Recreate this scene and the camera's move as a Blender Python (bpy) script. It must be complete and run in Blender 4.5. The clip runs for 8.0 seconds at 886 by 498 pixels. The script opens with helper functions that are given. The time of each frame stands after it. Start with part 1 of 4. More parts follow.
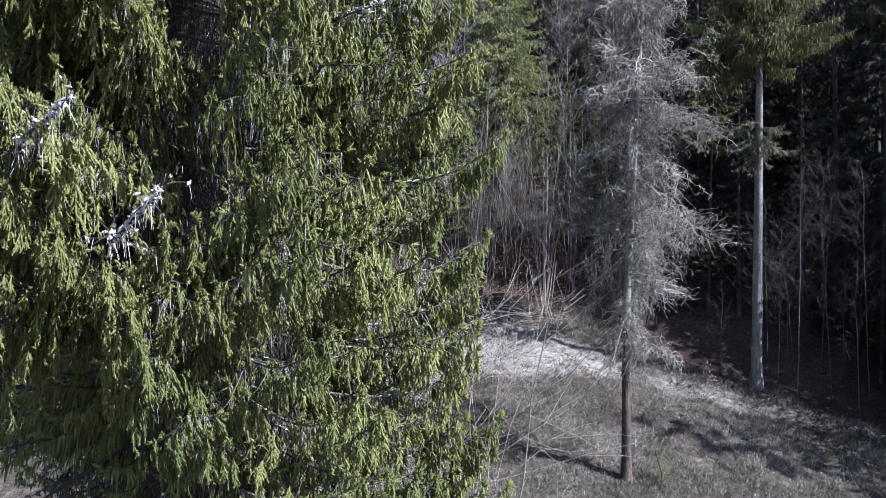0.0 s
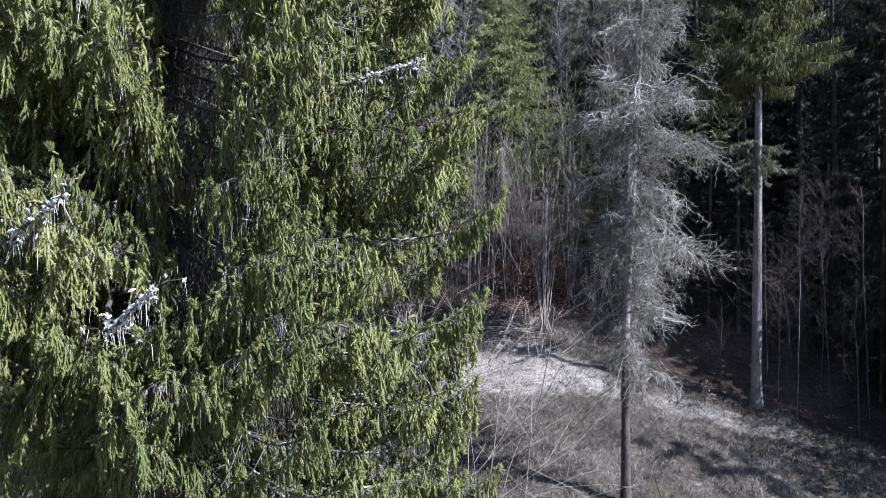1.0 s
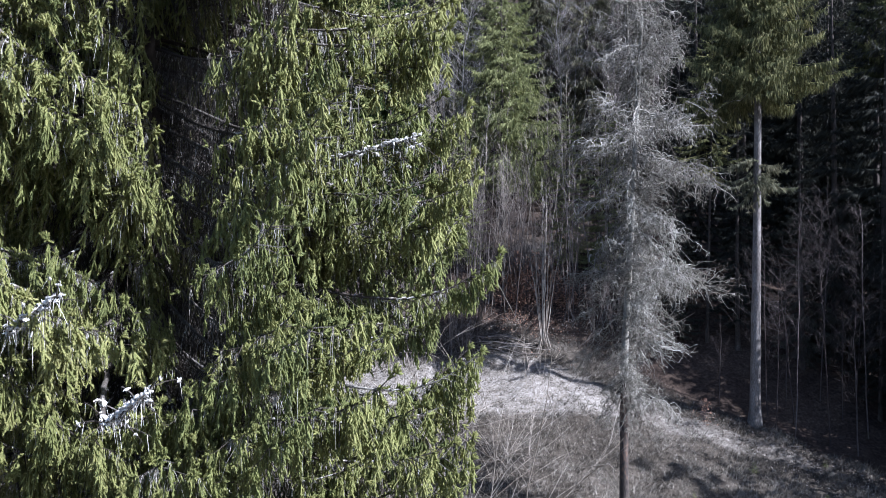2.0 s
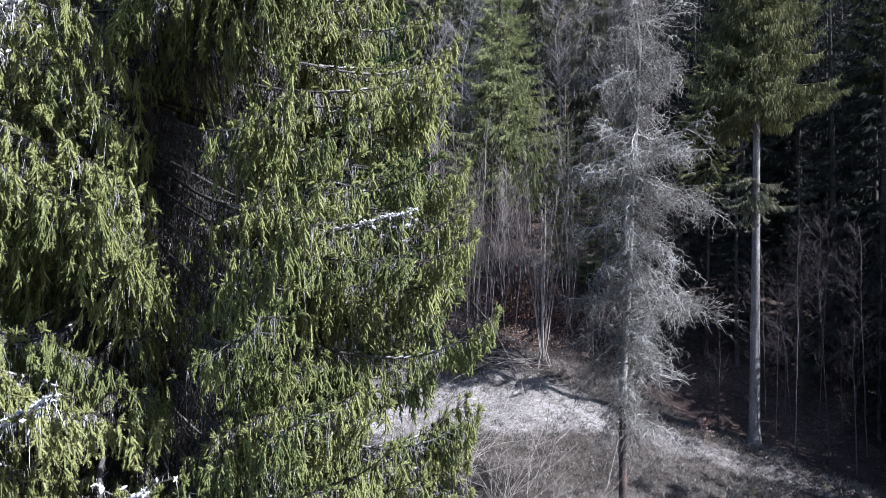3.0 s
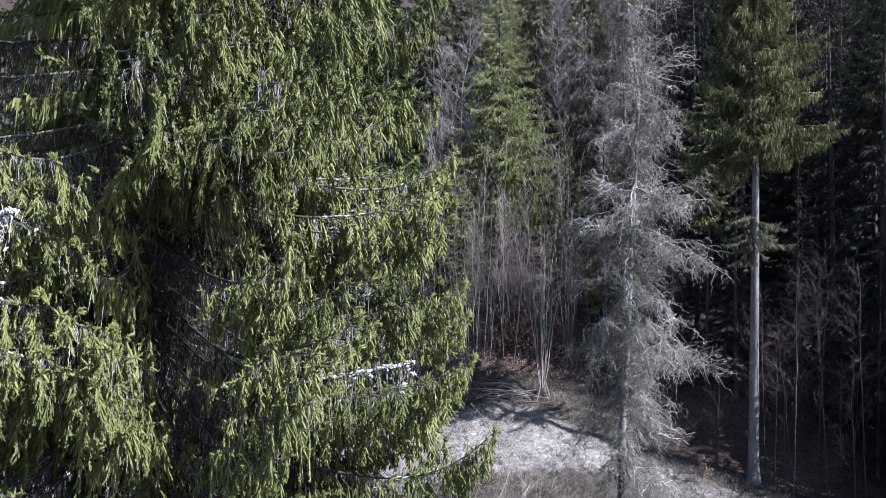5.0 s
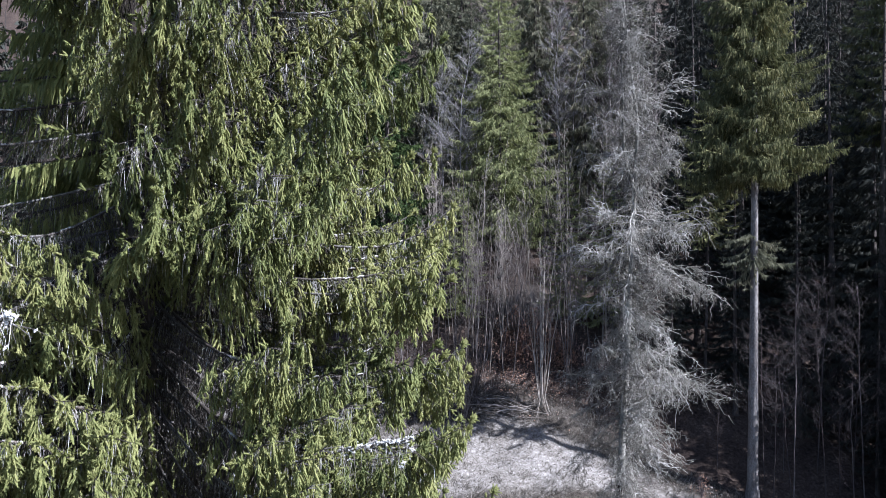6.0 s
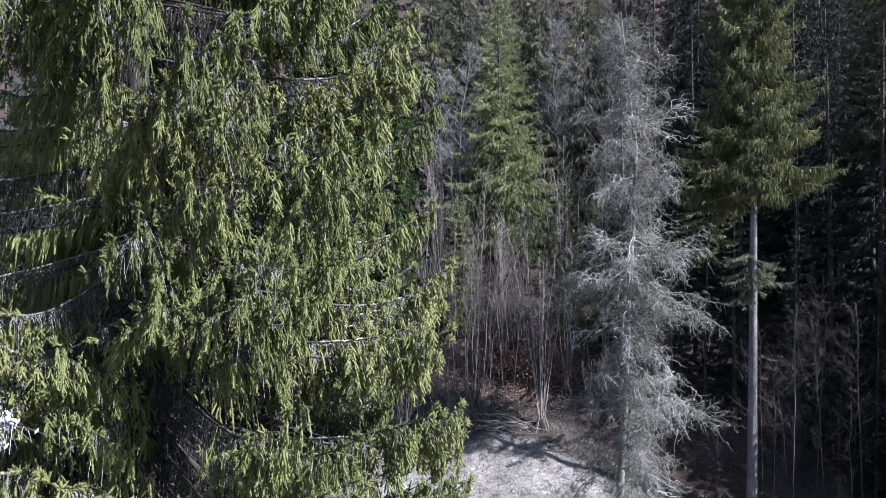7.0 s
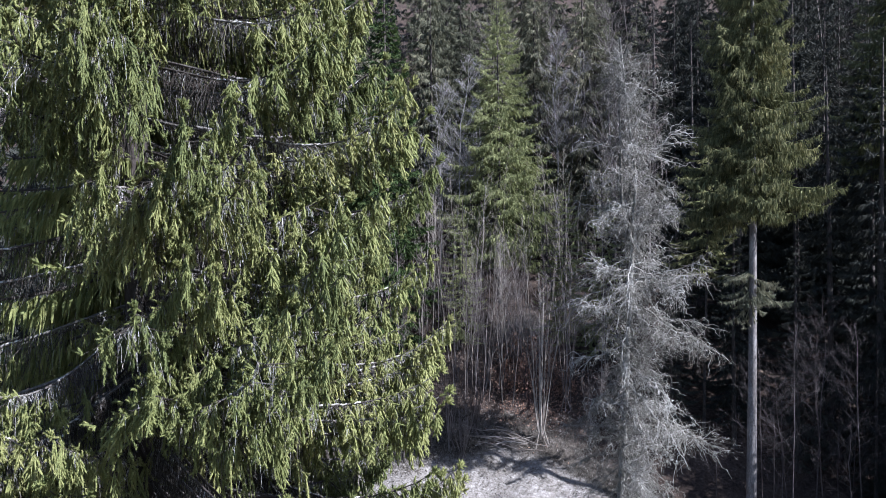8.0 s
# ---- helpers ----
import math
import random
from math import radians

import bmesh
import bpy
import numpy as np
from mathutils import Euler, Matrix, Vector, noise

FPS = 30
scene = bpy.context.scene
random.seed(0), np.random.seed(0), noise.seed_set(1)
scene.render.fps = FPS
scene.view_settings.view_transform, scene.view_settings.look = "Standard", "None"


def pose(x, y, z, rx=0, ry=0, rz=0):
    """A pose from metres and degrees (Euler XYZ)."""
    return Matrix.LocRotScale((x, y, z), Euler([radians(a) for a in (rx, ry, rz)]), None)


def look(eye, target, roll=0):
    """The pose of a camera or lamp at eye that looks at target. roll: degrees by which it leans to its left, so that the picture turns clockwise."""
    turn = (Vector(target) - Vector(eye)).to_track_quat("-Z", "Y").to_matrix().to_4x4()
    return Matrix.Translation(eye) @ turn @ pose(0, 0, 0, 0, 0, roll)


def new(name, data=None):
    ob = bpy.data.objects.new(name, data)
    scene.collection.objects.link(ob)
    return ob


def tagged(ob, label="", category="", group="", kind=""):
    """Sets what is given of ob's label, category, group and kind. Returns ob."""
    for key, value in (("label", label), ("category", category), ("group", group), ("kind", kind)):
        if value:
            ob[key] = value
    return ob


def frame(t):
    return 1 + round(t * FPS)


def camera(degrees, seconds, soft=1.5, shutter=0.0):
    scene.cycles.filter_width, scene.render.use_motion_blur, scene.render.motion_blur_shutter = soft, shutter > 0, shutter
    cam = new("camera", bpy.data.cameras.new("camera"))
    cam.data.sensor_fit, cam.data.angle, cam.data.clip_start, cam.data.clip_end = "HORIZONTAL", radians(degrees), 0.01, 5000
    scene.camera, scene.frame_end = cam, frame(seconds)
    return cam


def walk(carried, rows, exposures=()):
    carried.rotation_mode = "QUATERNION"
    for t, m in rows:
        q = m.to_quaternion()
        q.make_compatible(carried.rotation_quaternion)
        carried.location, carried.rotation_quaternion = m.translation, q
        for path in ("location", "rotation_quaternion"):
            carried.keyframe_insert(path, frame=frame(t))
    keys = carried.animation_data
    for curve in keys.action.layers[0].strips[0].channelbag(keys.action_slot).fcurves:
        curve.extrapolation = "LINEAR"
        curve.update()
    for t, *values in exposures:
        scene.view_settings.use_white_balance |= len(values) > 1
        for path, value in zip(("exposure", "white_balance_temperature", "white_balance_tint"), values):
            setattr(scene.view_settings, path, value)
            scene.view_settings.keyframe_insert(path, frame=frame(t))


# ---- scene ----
cam = camera(70.0, 8.0, soft=0.85, shutter=0.35)
METRES, EYE, TILT, LEAN, TURN = 8.0, 9.0, 0.0, 0.0, 0.0
DEEP, SMALL = 1.68, 0.595
ROWS = [
    (0.0, 0.0, 0.0, 0.0, -0.0, 0.0, -0.0),
    (0.5, 0.0017, 0.0003, 0.0585, -0.03, 0.04, 0.08),
    (1.0, 0.0056, 0.0009, 0.1187, 0.03, 0.07, 0.08),
    (1.5, 0.0091, 0.0013, 0.1806, 0.04, 0.02, 0.03),
    (3.0, 0.0182, -0.0007, 0.3653, 0.04, -0.05, 0.12),
    (3.5, 0.022, -0.0012, 0.4266, 0.1, -0.03, 0.16),
    (4.0, 0.0224, -0.0017, 0.4894, 0.07, -0.07, 0.14),
    (4.5, 0.0227, -0.002, 0.5529, 0.05, -0.08, 0.14),
    (6.0, 0.0255, -0.0034, 0.7423, -0.02, -0.17, 0.2),
    (6.5, 0.0258, -0.0057, 0.8038, -0.04, -0.16, 0.25),
    (7.0, 0.0297, -0.0073, 0.8694, -0.01, -0.19, 0.25),
    (7.5, 0.0336, -0.007, 0.9349, 0.0, -0.25, 0.29),
    (8.0, 0.0334, -0.0058, 0.999, -0.04, -0.31, 0.3),
]
walk(cam, [(t, pose(0, 0, EYE, TILT, LEAN, TURN) @ pose(METRES * x, DEEP * METRES * y, METRES * z, 90 + SMALL * pitch, roll, SMALL * yaw))
           for t, x, y, z, yaw, pitch, roll in ROWS], exposures=[(0.0, 1.5, 5590, 18), (8.0, 1.5, 5590, 18)])

# ---- light: a clear early-spring day, the sun high on the right ----
SUN_UP, SUN_AZ = 41.0, -25.0          # elevation; azimuth counted from +x towards +y
world = bpy.data.worlds.new("world")
scene.world = world
world.use_nodes = True
sky = world.node_tree.nodes.new("ShaderNodeTexSky")
sky.sky_type = 'NISHITA'
sky.sun_disc = False
sky.sun_elevation = radians(SUN_UP)
sky.sun_rotation = radians(90.0 - SUN_AZ)
world.node_tree.links.new(sky.outputs[0], world.node_tree.nodes["Background"].inputs[0])
world.node_tree.nodes["Background"].inputs[1].default_value = 0.065
sun_dir = Vector((math.cos(radians(SUN_UP)) * math.cos(radians(SUN_AZ)), math.cos(radians(SUN_UP)) * math.sin(radians(SUN_AZ)), math.sin(radians(SUN_UP))))
sun = new("sun", bpy.data.lights.new("sun", 'SUN'))
sun.data.energy, sun.data.angle, sun.data.color = 5.0, radians(0.53), (1.0, 0.97, 0.92)
sun.matrix_world = look(sun_dir * 80, (0, 0, 0))


# ---- materials ----
def material(name, stops, scale=4.0, fine=40.0, rough=0.8, bump=0.0, bump_scale=60.0, island=0.0, tint=0.0, through_light=0.0,
             stretch=(1, 1, 1), spec=0.3, fine_mix=0.5):
    """A surface whose colour runs through stops by noise at two scales, with relief; island and tint vary it piece by piece and thing by thing."""
    m = bpy.data.materials.new(name)
    m.use_nodes = True
    nt = m.node_tree
    n, link = nt.nodes, nt.links.new
    bsdf = n["Principled BSDF"]
    bsdf.inputs["Roughness"].default_value = rough
    bsdf.inputs["Specular IOR Level"].default_value = spec
    co = n.new("ShaderNodeTexCoord")
    mp = n.new("ShaderNodeMapping")
    mp.inputs["Scale"].default_value = stretch
    link(co.outputs["Object"], mp.inputs[0])
    a = n.new("ShaderNodeTexNoise")
    a.inputs["Scale"].default_value, a.inputs["Detail"].default_value = scale, 5
    b = n.new("ShaderNodeTexNoise")
    b.inputs["Scale"].default_value, b.inputs["Detail"].default_value = fine, 4
    link(mp.outputs[0], a.inputs["Vector"]), link(mp.outputs[0], b.inputs["Vector"])
    mix = n.new("ShaderNodeMix")
    mix.inputs[0].default_value = fine_mix
    link(a.outputs["Fac"], mix.inputs[2]), link(b.outputs["Fac"], mix.inputs[3])
    value = mix.outputs[0]
    for amount, node, socket in ((island, "ShaderNodeNewGeometry", "Random Per Island"), (tint, "ShaderNodeObjectInfo", "Random")):
        if amount:
            src = n.new(node)
            mul = n.new("ShaderNodeMath")
            mul.operation = 'MULTIPLY_ADD'
            mul.inputs[1].default_value, mul.inputs[2].default_value = amount, -amount / 2
            link(src.outputs[socket], mul.inputs[0])
            add = n.new("ShaderNodeMath")
            add.operation = 'ADD'
            link(value, add.inputs[0]), link(mul.outputs[0], add.inputs[1])
            value = add.outputs[0]
    ramp = n.new("ShaderNodeValToRGB")
    while len(ramp.color_ramp.elements) < len(stops):
        ramp.color_ramp.elements.new(0.5)
    for e, (p, c) in zip(ramp.color_ramp.elements, stops):
        e.position, e.color = p, (*c, 1)
    link(value, ramp.inputs[0])
    link(ramp.outputs[0], bsdf.inputs["Base Color"])
    if bump:
        c = n.new("ShaderNodeTexNoise")
        c.inputs["Scale"].default_value, c.inputs["Detail"].default_value = bump_scale, 5
        link(mp.outputs[0], c.inputs["Vector"])
        bm = n.new("ShaderNodeBump")
        bm.inputs["Strength"].default_value, bm.inputs["Distance"].default_value = bump, 0.03
        link(c.outputs["Fac"], bm.inputs["Height"])
        link(bm.outputs[0], bsdf.inputs["Normal"])
    if through_light:
        tr = n.new("ShaderNodeBsdfTranslucent")
        link(ramp.outputs[0], tr.inputs[0])
        ms = n.new("ShaderNodeMixShader")
        ms.inputs[0].default_value = through_light
        link(bsdf.outputs[0], ms.inputs[1]), link(tr.outputs[0], ms.inputs[2])
        link(ms.outputs[0], n["Material Output"].inputs[0])
    return m


NEEDLES = material("spruce_needles", [(0.15, (0.107, 0.138, 0.057)), (0.4, (0.22, 0.253, 0.094)), (0.6, (0.322, 0.344, 0.131)), (0.85, (0.43, 0.422, 0.19))],
                   scale=0.9, fine=55, rough=0.5, island=0.28, bump=0.7, bump_scale=110, tint=0.3, through_light=0.38, spec=0.2)
# The wood's shade is put into this colour: near-black beside dull_green_needles.
NEEDLES_SHADED = material("shaded_forest_needles", [(0.2, (0.024, 0.027, 0.025)), (0.45, (0.036, 0.04, 0.034)), (0.65, (0.052, 0.055, 0.044)), (0.85, (0.075, 0.075, 0.058))],
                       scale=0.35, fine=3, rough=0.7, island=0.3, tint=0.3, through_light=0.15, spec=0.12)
NEEDLES_MID = material("dull_green_needles", [(0.2, (0.065, 0.072, 0.05)), (0.45, (0.118, 0.124, 0.083)), (0.65, (0.175, 0.172, 0.115)), (0.85, (0.25, 0.235, 0.16))],
                       scale=0.35, fine=3, rough=0.7, island=0.3, tint=0.3, through_light=0.15, spec=0.12)
NEEDLES_OLIVE = material("olive_needles", [(0.2, (0.04, 0.047, 0.026)), (0.45, (0.11, 0.12, 0.057)), (0.62, (0.24, 0.242, 0.112)), (0.8, (0.44, 0.4, 0.205))],
                         scale=0.5, fine=4, rough=0.8, island=0.3, through_light=0.1, spec=0.1)
NEEDLES_BACK = material("deep_green_needles", [(0.2, (0.02, 0.04, 0.018)), (0.45, (0.05, 0.08, 0.03)), (0.65, (0.085, 0.12, 0.04)), (0.85, (0.12, 0.14, 0.055))],
                        scale=0.5, fine=4, rough=0.75, island=0.3, through_light=0.25, spec=0.12)
NEEDLES_LIGHT = material("light_needles", [(0.2, (0.09, 0.106, 0.048)), (0.45, (0.184, 0.206, 0.092)), (0.65, (0.29, 0.31, 0.145)), (0.85, (0.4, 0.402, 0.222))],
                         scale=0.5, fine=4, rough=0.75, island=0.3, through_light=0.25, spec=0.12)
BARK = material("spruce_bark", [(0.3, (0.07, 0.06, 0.055)), (0.5, (0.155, 0.145, 0.14)), (0.7, (0.30, 0.295, 0.29))], scale=3, fine=22, rough=0.9, bump=0.9,
                bump_scale=25, stretch=(1, 1, 0.35))
LICHEN = material("pale_beard_lichen", [(0.25, (0.11, 0.092, 0.075)), (0.5, (0.27, 0.26, 0.235)), (0.75, (0.58, 0.585, 0.565))], scale=1.5, fine=12, rough=0.9, island=0.5)
WHITE_LICHEN = material("white_crust_lichen", [(0.25, (0.3, 0.29, 0.27)), (0.5, (0.52, 0.52, 0.5)), (0.75, (0.74, 0.75, 0.73))], scale=3, fine=30, rough=0.9, island=0.4)
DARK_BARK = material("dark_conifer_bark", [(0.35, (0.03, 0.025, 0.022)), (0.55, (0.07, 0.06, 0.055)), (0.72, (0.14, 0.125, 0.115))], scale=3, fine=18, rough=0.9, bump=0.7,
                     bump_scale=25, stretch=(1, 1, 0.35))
BRANCH_WOOD = material("lichened_branch_wood", [(0.35, (0.04, 0.034, 0.029)), (0.6, (0.062, 0.054, 0.047)), (0.78, (0.19, 0.187, 0.175))], scale=1.2, fine=40, rough=0.9, bump=0.6,
                       bump_scale=90, island=0.25, tint=0.3)
DEAD_WOOD = material("dead_lichened_wood", [(0.28, (0.085, 0.075, 0.063)), (0.5, (0.21, 0.205, 0.18)), (0.72, (0.47, 0.465, 0.43))], scale=0.8, fine=12, rough=0.9, island=0.35, tint=0.15)
DEAD_BARK = material("flaking_dead_bark", [(0.38, (0.03, 0.026, 0.025)), (0.5, (0.065, 0.055, 0.05)), (0.62, (0.13, 0.085, 0.065)), (0.75, (0.35, 0.34, 0.33))], scale=2, fine=14, rough=0.9,
                     bump=0.8, bump_scale=22, stretch=(1, 1, 0.4))
TWIG = material("bare_grey_twigs", [(0.3, (0.095, 0.08, 0.068)), (0.55, (0.19, 0.17, 0.152)), (0.75, (0.36, 0.335, 0.31))], scale=0.7, fine=8, rough=0.85, island=0.3, tint=0.35)
TWIG_MID = material("dull_grey_twigs", [(0.3, (0.055, 0.045, 0.042)), (0.55, (0.115, 0.1, 0.094)), (0.75, (0.22, 0.2, 0.19))], scale=0.7, fine=8, rough=0.85, island=0.3, tint=0.35)
BIRCH = material("pale_birch_bark", [(0.3, (0.15, 0.14, 0.14)), (0.55, (0.27, 0.26, 0.26)), (0.75, (0.46, 0.45, 0.45))], scale=0.9, fine=9, rough=0.8, island=0.3)
PALE_TWIG = material("pale_hazel_bark", [(0.3, (0.15, 0.125, 0.10)), (0.55, (0.27, 0.245, 0.215)), (0.75, (0.44, 0.42, 0.38))], scale=0.9, fine=9, rough=0.85, island=0.3)
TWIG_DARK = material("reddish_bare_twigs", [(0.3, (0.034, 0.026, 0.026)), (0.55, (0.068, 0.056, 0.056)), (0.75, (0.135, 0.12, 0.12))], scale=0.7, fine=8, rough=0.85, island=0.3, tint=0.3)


# ---- mesh building ----
class Soup:
    """Gathers many small pieces into one mesh."""

    def __init__(self):
        self.v, self.t, self.q, self.count = [], [], [], 0

    def add(self, verts, tris=None, quads=None):
        self.v.append(np.asarray(verts, dtype=np.float32).reshape(-1, 3))
        if tris is not None and len(tris):
            self.t.append(np.asarray(tris).reshape(-1, 3) + self.count)
        if quads is not None and len(quads):
            self.q.append(np.asarray(quads).reshape(-1, 4) + self.count)
        self.count += len(self.v[-1])

    def mesh(self, name, mat, smooth=False):
        me = bpy.data.meshes.new(name)
        v = np.concatenate(self.v)
        t = np.concatenate(self.t) if self.t else np.zeros((0, 3), int)
        q = np.concatenate(self.q) if self.q else np.zeros((0, 4), int)
        me.vertices.add(len(v))
        me.vertices.foreach_set("co", v.ravel())
        loops = np.concatenate([t.ravel(), q.ravel()]).astype(np.int32)
        me.loops.add(len(loops))
        me.loops.foreach_set("vertex_index", loops)
        starts = np.concatenate([np.arange(len(t)) * 3, len(t) * 3 + np.arange(len(q)) * 4]).astype(np.int32)
        me.polygons.add(len(starts))
        me.polygons.foreach_set("loop_start", starts)
        if smooth:
            me.polygons.foreach_set("use_smooth", np.ones(len(starts), bool))
        me.update(calc_edges=True)
        me.materials.append(mat)
        return me


def unit(a):
    return a / np.maximum(np.linalg.norm(a, axis=-1, keepdims=True), 1e-9)


def tubes(soup, paths, radii, sides=3):
    """Tubes along paths (k, n, 3) with radii (k, n) or (n,)."""
    P = np.asarray(paths, float)
    k, n, _ = P.shape
    R = np.broadcast_to(np.asarray(radii, float), (k, n))
    T = unit(np.gradient(P, axis=1))
    ref = np.where(np.abs(T[:, :1, 2:3]) > 0.85, np.array([1.0, 0, 0]), np.array([0, 0, 1.0]))
    U = unit(np.cross(T, np.broadcast_to(ref, T.shape)))
    W = np.cross(T, U)
    ang = np.arange(sides) * 2 * np.pi / sides
    V = P[:, :, None] + R[:, :, None, None] * (np.cos(ang)[:, None] * U[:, :, None] + np.sin(ang)[:, None] * W[:, :, None])
    i = np.arange(sides)
    ring = np.stack([i, (i + 1) % sides, (i + 1) % sides + sides, i + sides], -1)
    one = (ring[None] + (np.arange(n - 1) * sides)[:, None, None]).reshape(-1, 4)
    soup.add(V, quads=(one[None] + (np.arange(k) * n * sides)[:, None, None]).reshape(-1, 4))


def along(P, u):
    """Points at u (k, m) in 0..1 along the paths P (k, n, 3), with the direction there."""
    k, n, _ = P.shape
    f = np.clip(u, 0, 0.9999) * (n - 1)
    i = f.astype(int)
    w = (f - i)[..., None]
    row = np.arange(k)[:, None]
    a, b = P[row, i], P[row, i + 1]
    return a * (1 - w) + b * w, unit(b - a)


def needle_shoots(soup, P, rng, count, length, width):
    """Needles all round shoots along the paths P (k, n, 3)."""
    k = len(P)
    u = (np.arange(count) + rng.random((k, count))) / count
    base, T = along(P, u)
    side = unit(np.cross(T, unit(rng.normal(size=(k, count, 3)))))
    lean = rng.uniform(0.3, 1.0, (k, count, 1))
    d = unit(T * lean + side)
    ln = length * rng.uniform(0.7, 1.2, (k, count, 1)) * (1.05 - 0.3 * u[..., None] ** 4)
    w = unit(np.cross(d, rng.normal(size=(k, count, 3)))) * width / 2
    V = np.stack([base - w, base + w, base + d * ln], 2)
    soup.add(V, tris=np.arange(k * count * 3).reshape(-1, 3))


def plumes(soup, P, rng, width):
    """Shoots as single folded blades, for the far wood."""
    k, n, _ = P.shape
    T = unit(P[:, -1] - P[:, 0])
    w = unit(np.cross(T, rng.normal(size=(k, 3)))) * (width * rng.uniform(0.5, 1.3, (k, 1)) / 2)
    mid = P[:, 1] * 0.7 + P[:, 0] * 0.3
    V = np.stack([P[:, 0], mid + w, P[:, -1], mid - w], 1)
    idx = np.arange(k)[:, None] * 4
    soup.add(V, tris=np.concatenate([idx + [0, 1, 2], idx + [0, 2, 3]]))


def part(name, mesh, parent, label=""):
    ob = new(name, mesh)
    ob.parent = parent
    if label:
        tagged(ob, label)
    return ob


def spruce_branch(rng, L, droop, up, spacing, hang, far, bare=0.2, bare_twigs=0, flat=0.28):
    """One limb of a spruce further off, along +x: a sagging axis with an upturned tip and curtains of hanging shoots as blades far wide. Returns wood, needles and dead strands."""
    wood, green, beard = Soup(), Soup(), Soup()
    s = np.linspace(0, 1, 14)
    ph = rng.uniform(0, 6, 3)
    axis = np.stack([L * s * 0.97, 0.04 * L * np.sin(3.3 * s + ph[0]) * s, L * (-droop * s ** 1.15 + up * s ** 3) + 0.012 * L * np.sin(9 * s + ph[1]) * s], -1)
    tubes(wood, axis[None, ::4], ((0.0055 * L + 0.004) * (1 - s) ** 0.7 + 0.005)[None, ::4], 3)
    nl = max(6, int(L / (0.24 if far < 0.1 else 0.36)))
    su = np.sort(rng.uniform(bare, 0.97, nl))
    p0, T = along(axis[None], su[None])
    p0, T = p0[0], T[0]
    ll = np.clip(L * 0.30 * (1.04 - su) ** 0.65 * rng.uniform(0.5, 1.25, nl), 0.1, 1.15)
    sgn = np.where(np.arange(nl) % 2, 1.0, -1.0)
    ang = radians(1) * rng.uniform(38, 68, nl)
    yv = np.array([0, 1.0, 0])
    dirn = unit(T * np.cos(ang)[:, None] + yv * (sgn * np.sin(ang))[:, None])
    t = np.linspace(0, 1, 5)
    lat = p0[:, None] + dirn[:, None] * (ll[:, None] * t)[..., None]
    lat[..., 2] += ll[:, None] * (-0.42 * t ** 1.5 + 0.22 * t ** 4) * rng.uniform(0.6, 1.3, (nl, 1))
    # where the shoots hang
    starts, outs, scale_h = [], [], []
    na = int(L * (1 - bare) / spacing)
    ua = np.sort(rng.uniform(bare, 1.0, na))
    pa, Ta = along(axis[None], ua[None])
    starts.append(pa[0]), outs.append(Ta[0]), scale_h.append(1.15 - 0.6 * ua ** 2)
    for i in range(nl):
        m = max(2, int(ll[i] / spacing))
        um = np.sort(rng.uniform(0.08, 1.0, m))
        pm, Tm = along(lat[i:i + 1], um[None])
        starts.append(pm[0]), outs.append(Tm[0]), scale_h.append((1.1 - 0.55 * su[i] ** 2) * (1 - 0.35 * um))
    p0, T, hs = np.concatenate(starts), np.concatenate(outs), np.concatenate(scale_h)
    k = len(p0)
    h = rng.uniform(hang[0], hang[1], k) * hs
    cell = np.random.default_rng(int(L * 10)).random((64, 64))[(p0[:, 0] / 0.5).astype(int) % 64, ((p0[:, 1] + 9) / 0.3).astype(int) % 64]
    h = h * (0.5 + 0.85 * cell)
    sway = rng.normal(0, 0.13, (k, 3)) * [1, 1, 0.3]
    t = np.linspace(0, 1, 4)
    P = p0[:, None] + (T * flat + sway)[:, None] * (h[:, None] * np.sqrt(t))[..., None]
    P[..., 2] -= (1.15 - flat) * h[:, None] * t ** 1.2
    # fingers at the ends, pointing out and up
    ends = np.concatenate([lat[:, -1], np.repeat(axis[-1:], 7, 0), along(axis[None], rng.uniform(0.72, 1, (1, 12)))[0][0]])
    eT = np.concatenate([unit(lat[:, -1] - lat[:, -2]), np.repeat(unit(axis[-1:] - axis[-2:-1]), 19, 0)])
    fd = unit(eT + rng.normal(0, 0.42, eT.shape) + [0, 0, 0.12])
    fl = rng.uniform(0.10, 0.24, len(fd))
    F = ends[:, None] + fd[:, None] * (fl[:, None] * t)[..., None]
    plumes(green, P, rng, far)
    plumes(green, F, rng, far)
    # dead twigs under the inner part
    nb = int(bare_twigs * L)
    if nb:
        ub = rng.uniform(0.06, 0.85, nb)
        pb, _ = along(axis[None], ub[None])
        third = nb // 3
        pb[0, :third] = along(lat, rng.uniform(0.1, 0.9, (nl, 1)))[0][rng.integers(0, nl, third), 0]
        hb = rng.gamma(2.0, 0.18, nb).clip(0.1, 0.95)
        B = pb[0][:, None] + rng.normal(0, 0.09, (nb, 3))[:, None] * (hb[:, None] * t)[..., None]
        B[..., 2] -= hb[:, None] * t ** 1.3
        tubes(beard, B[:, [0, 3]], np.array([[0.0042, 0.0025]]), 3)
    return wood, green, beard


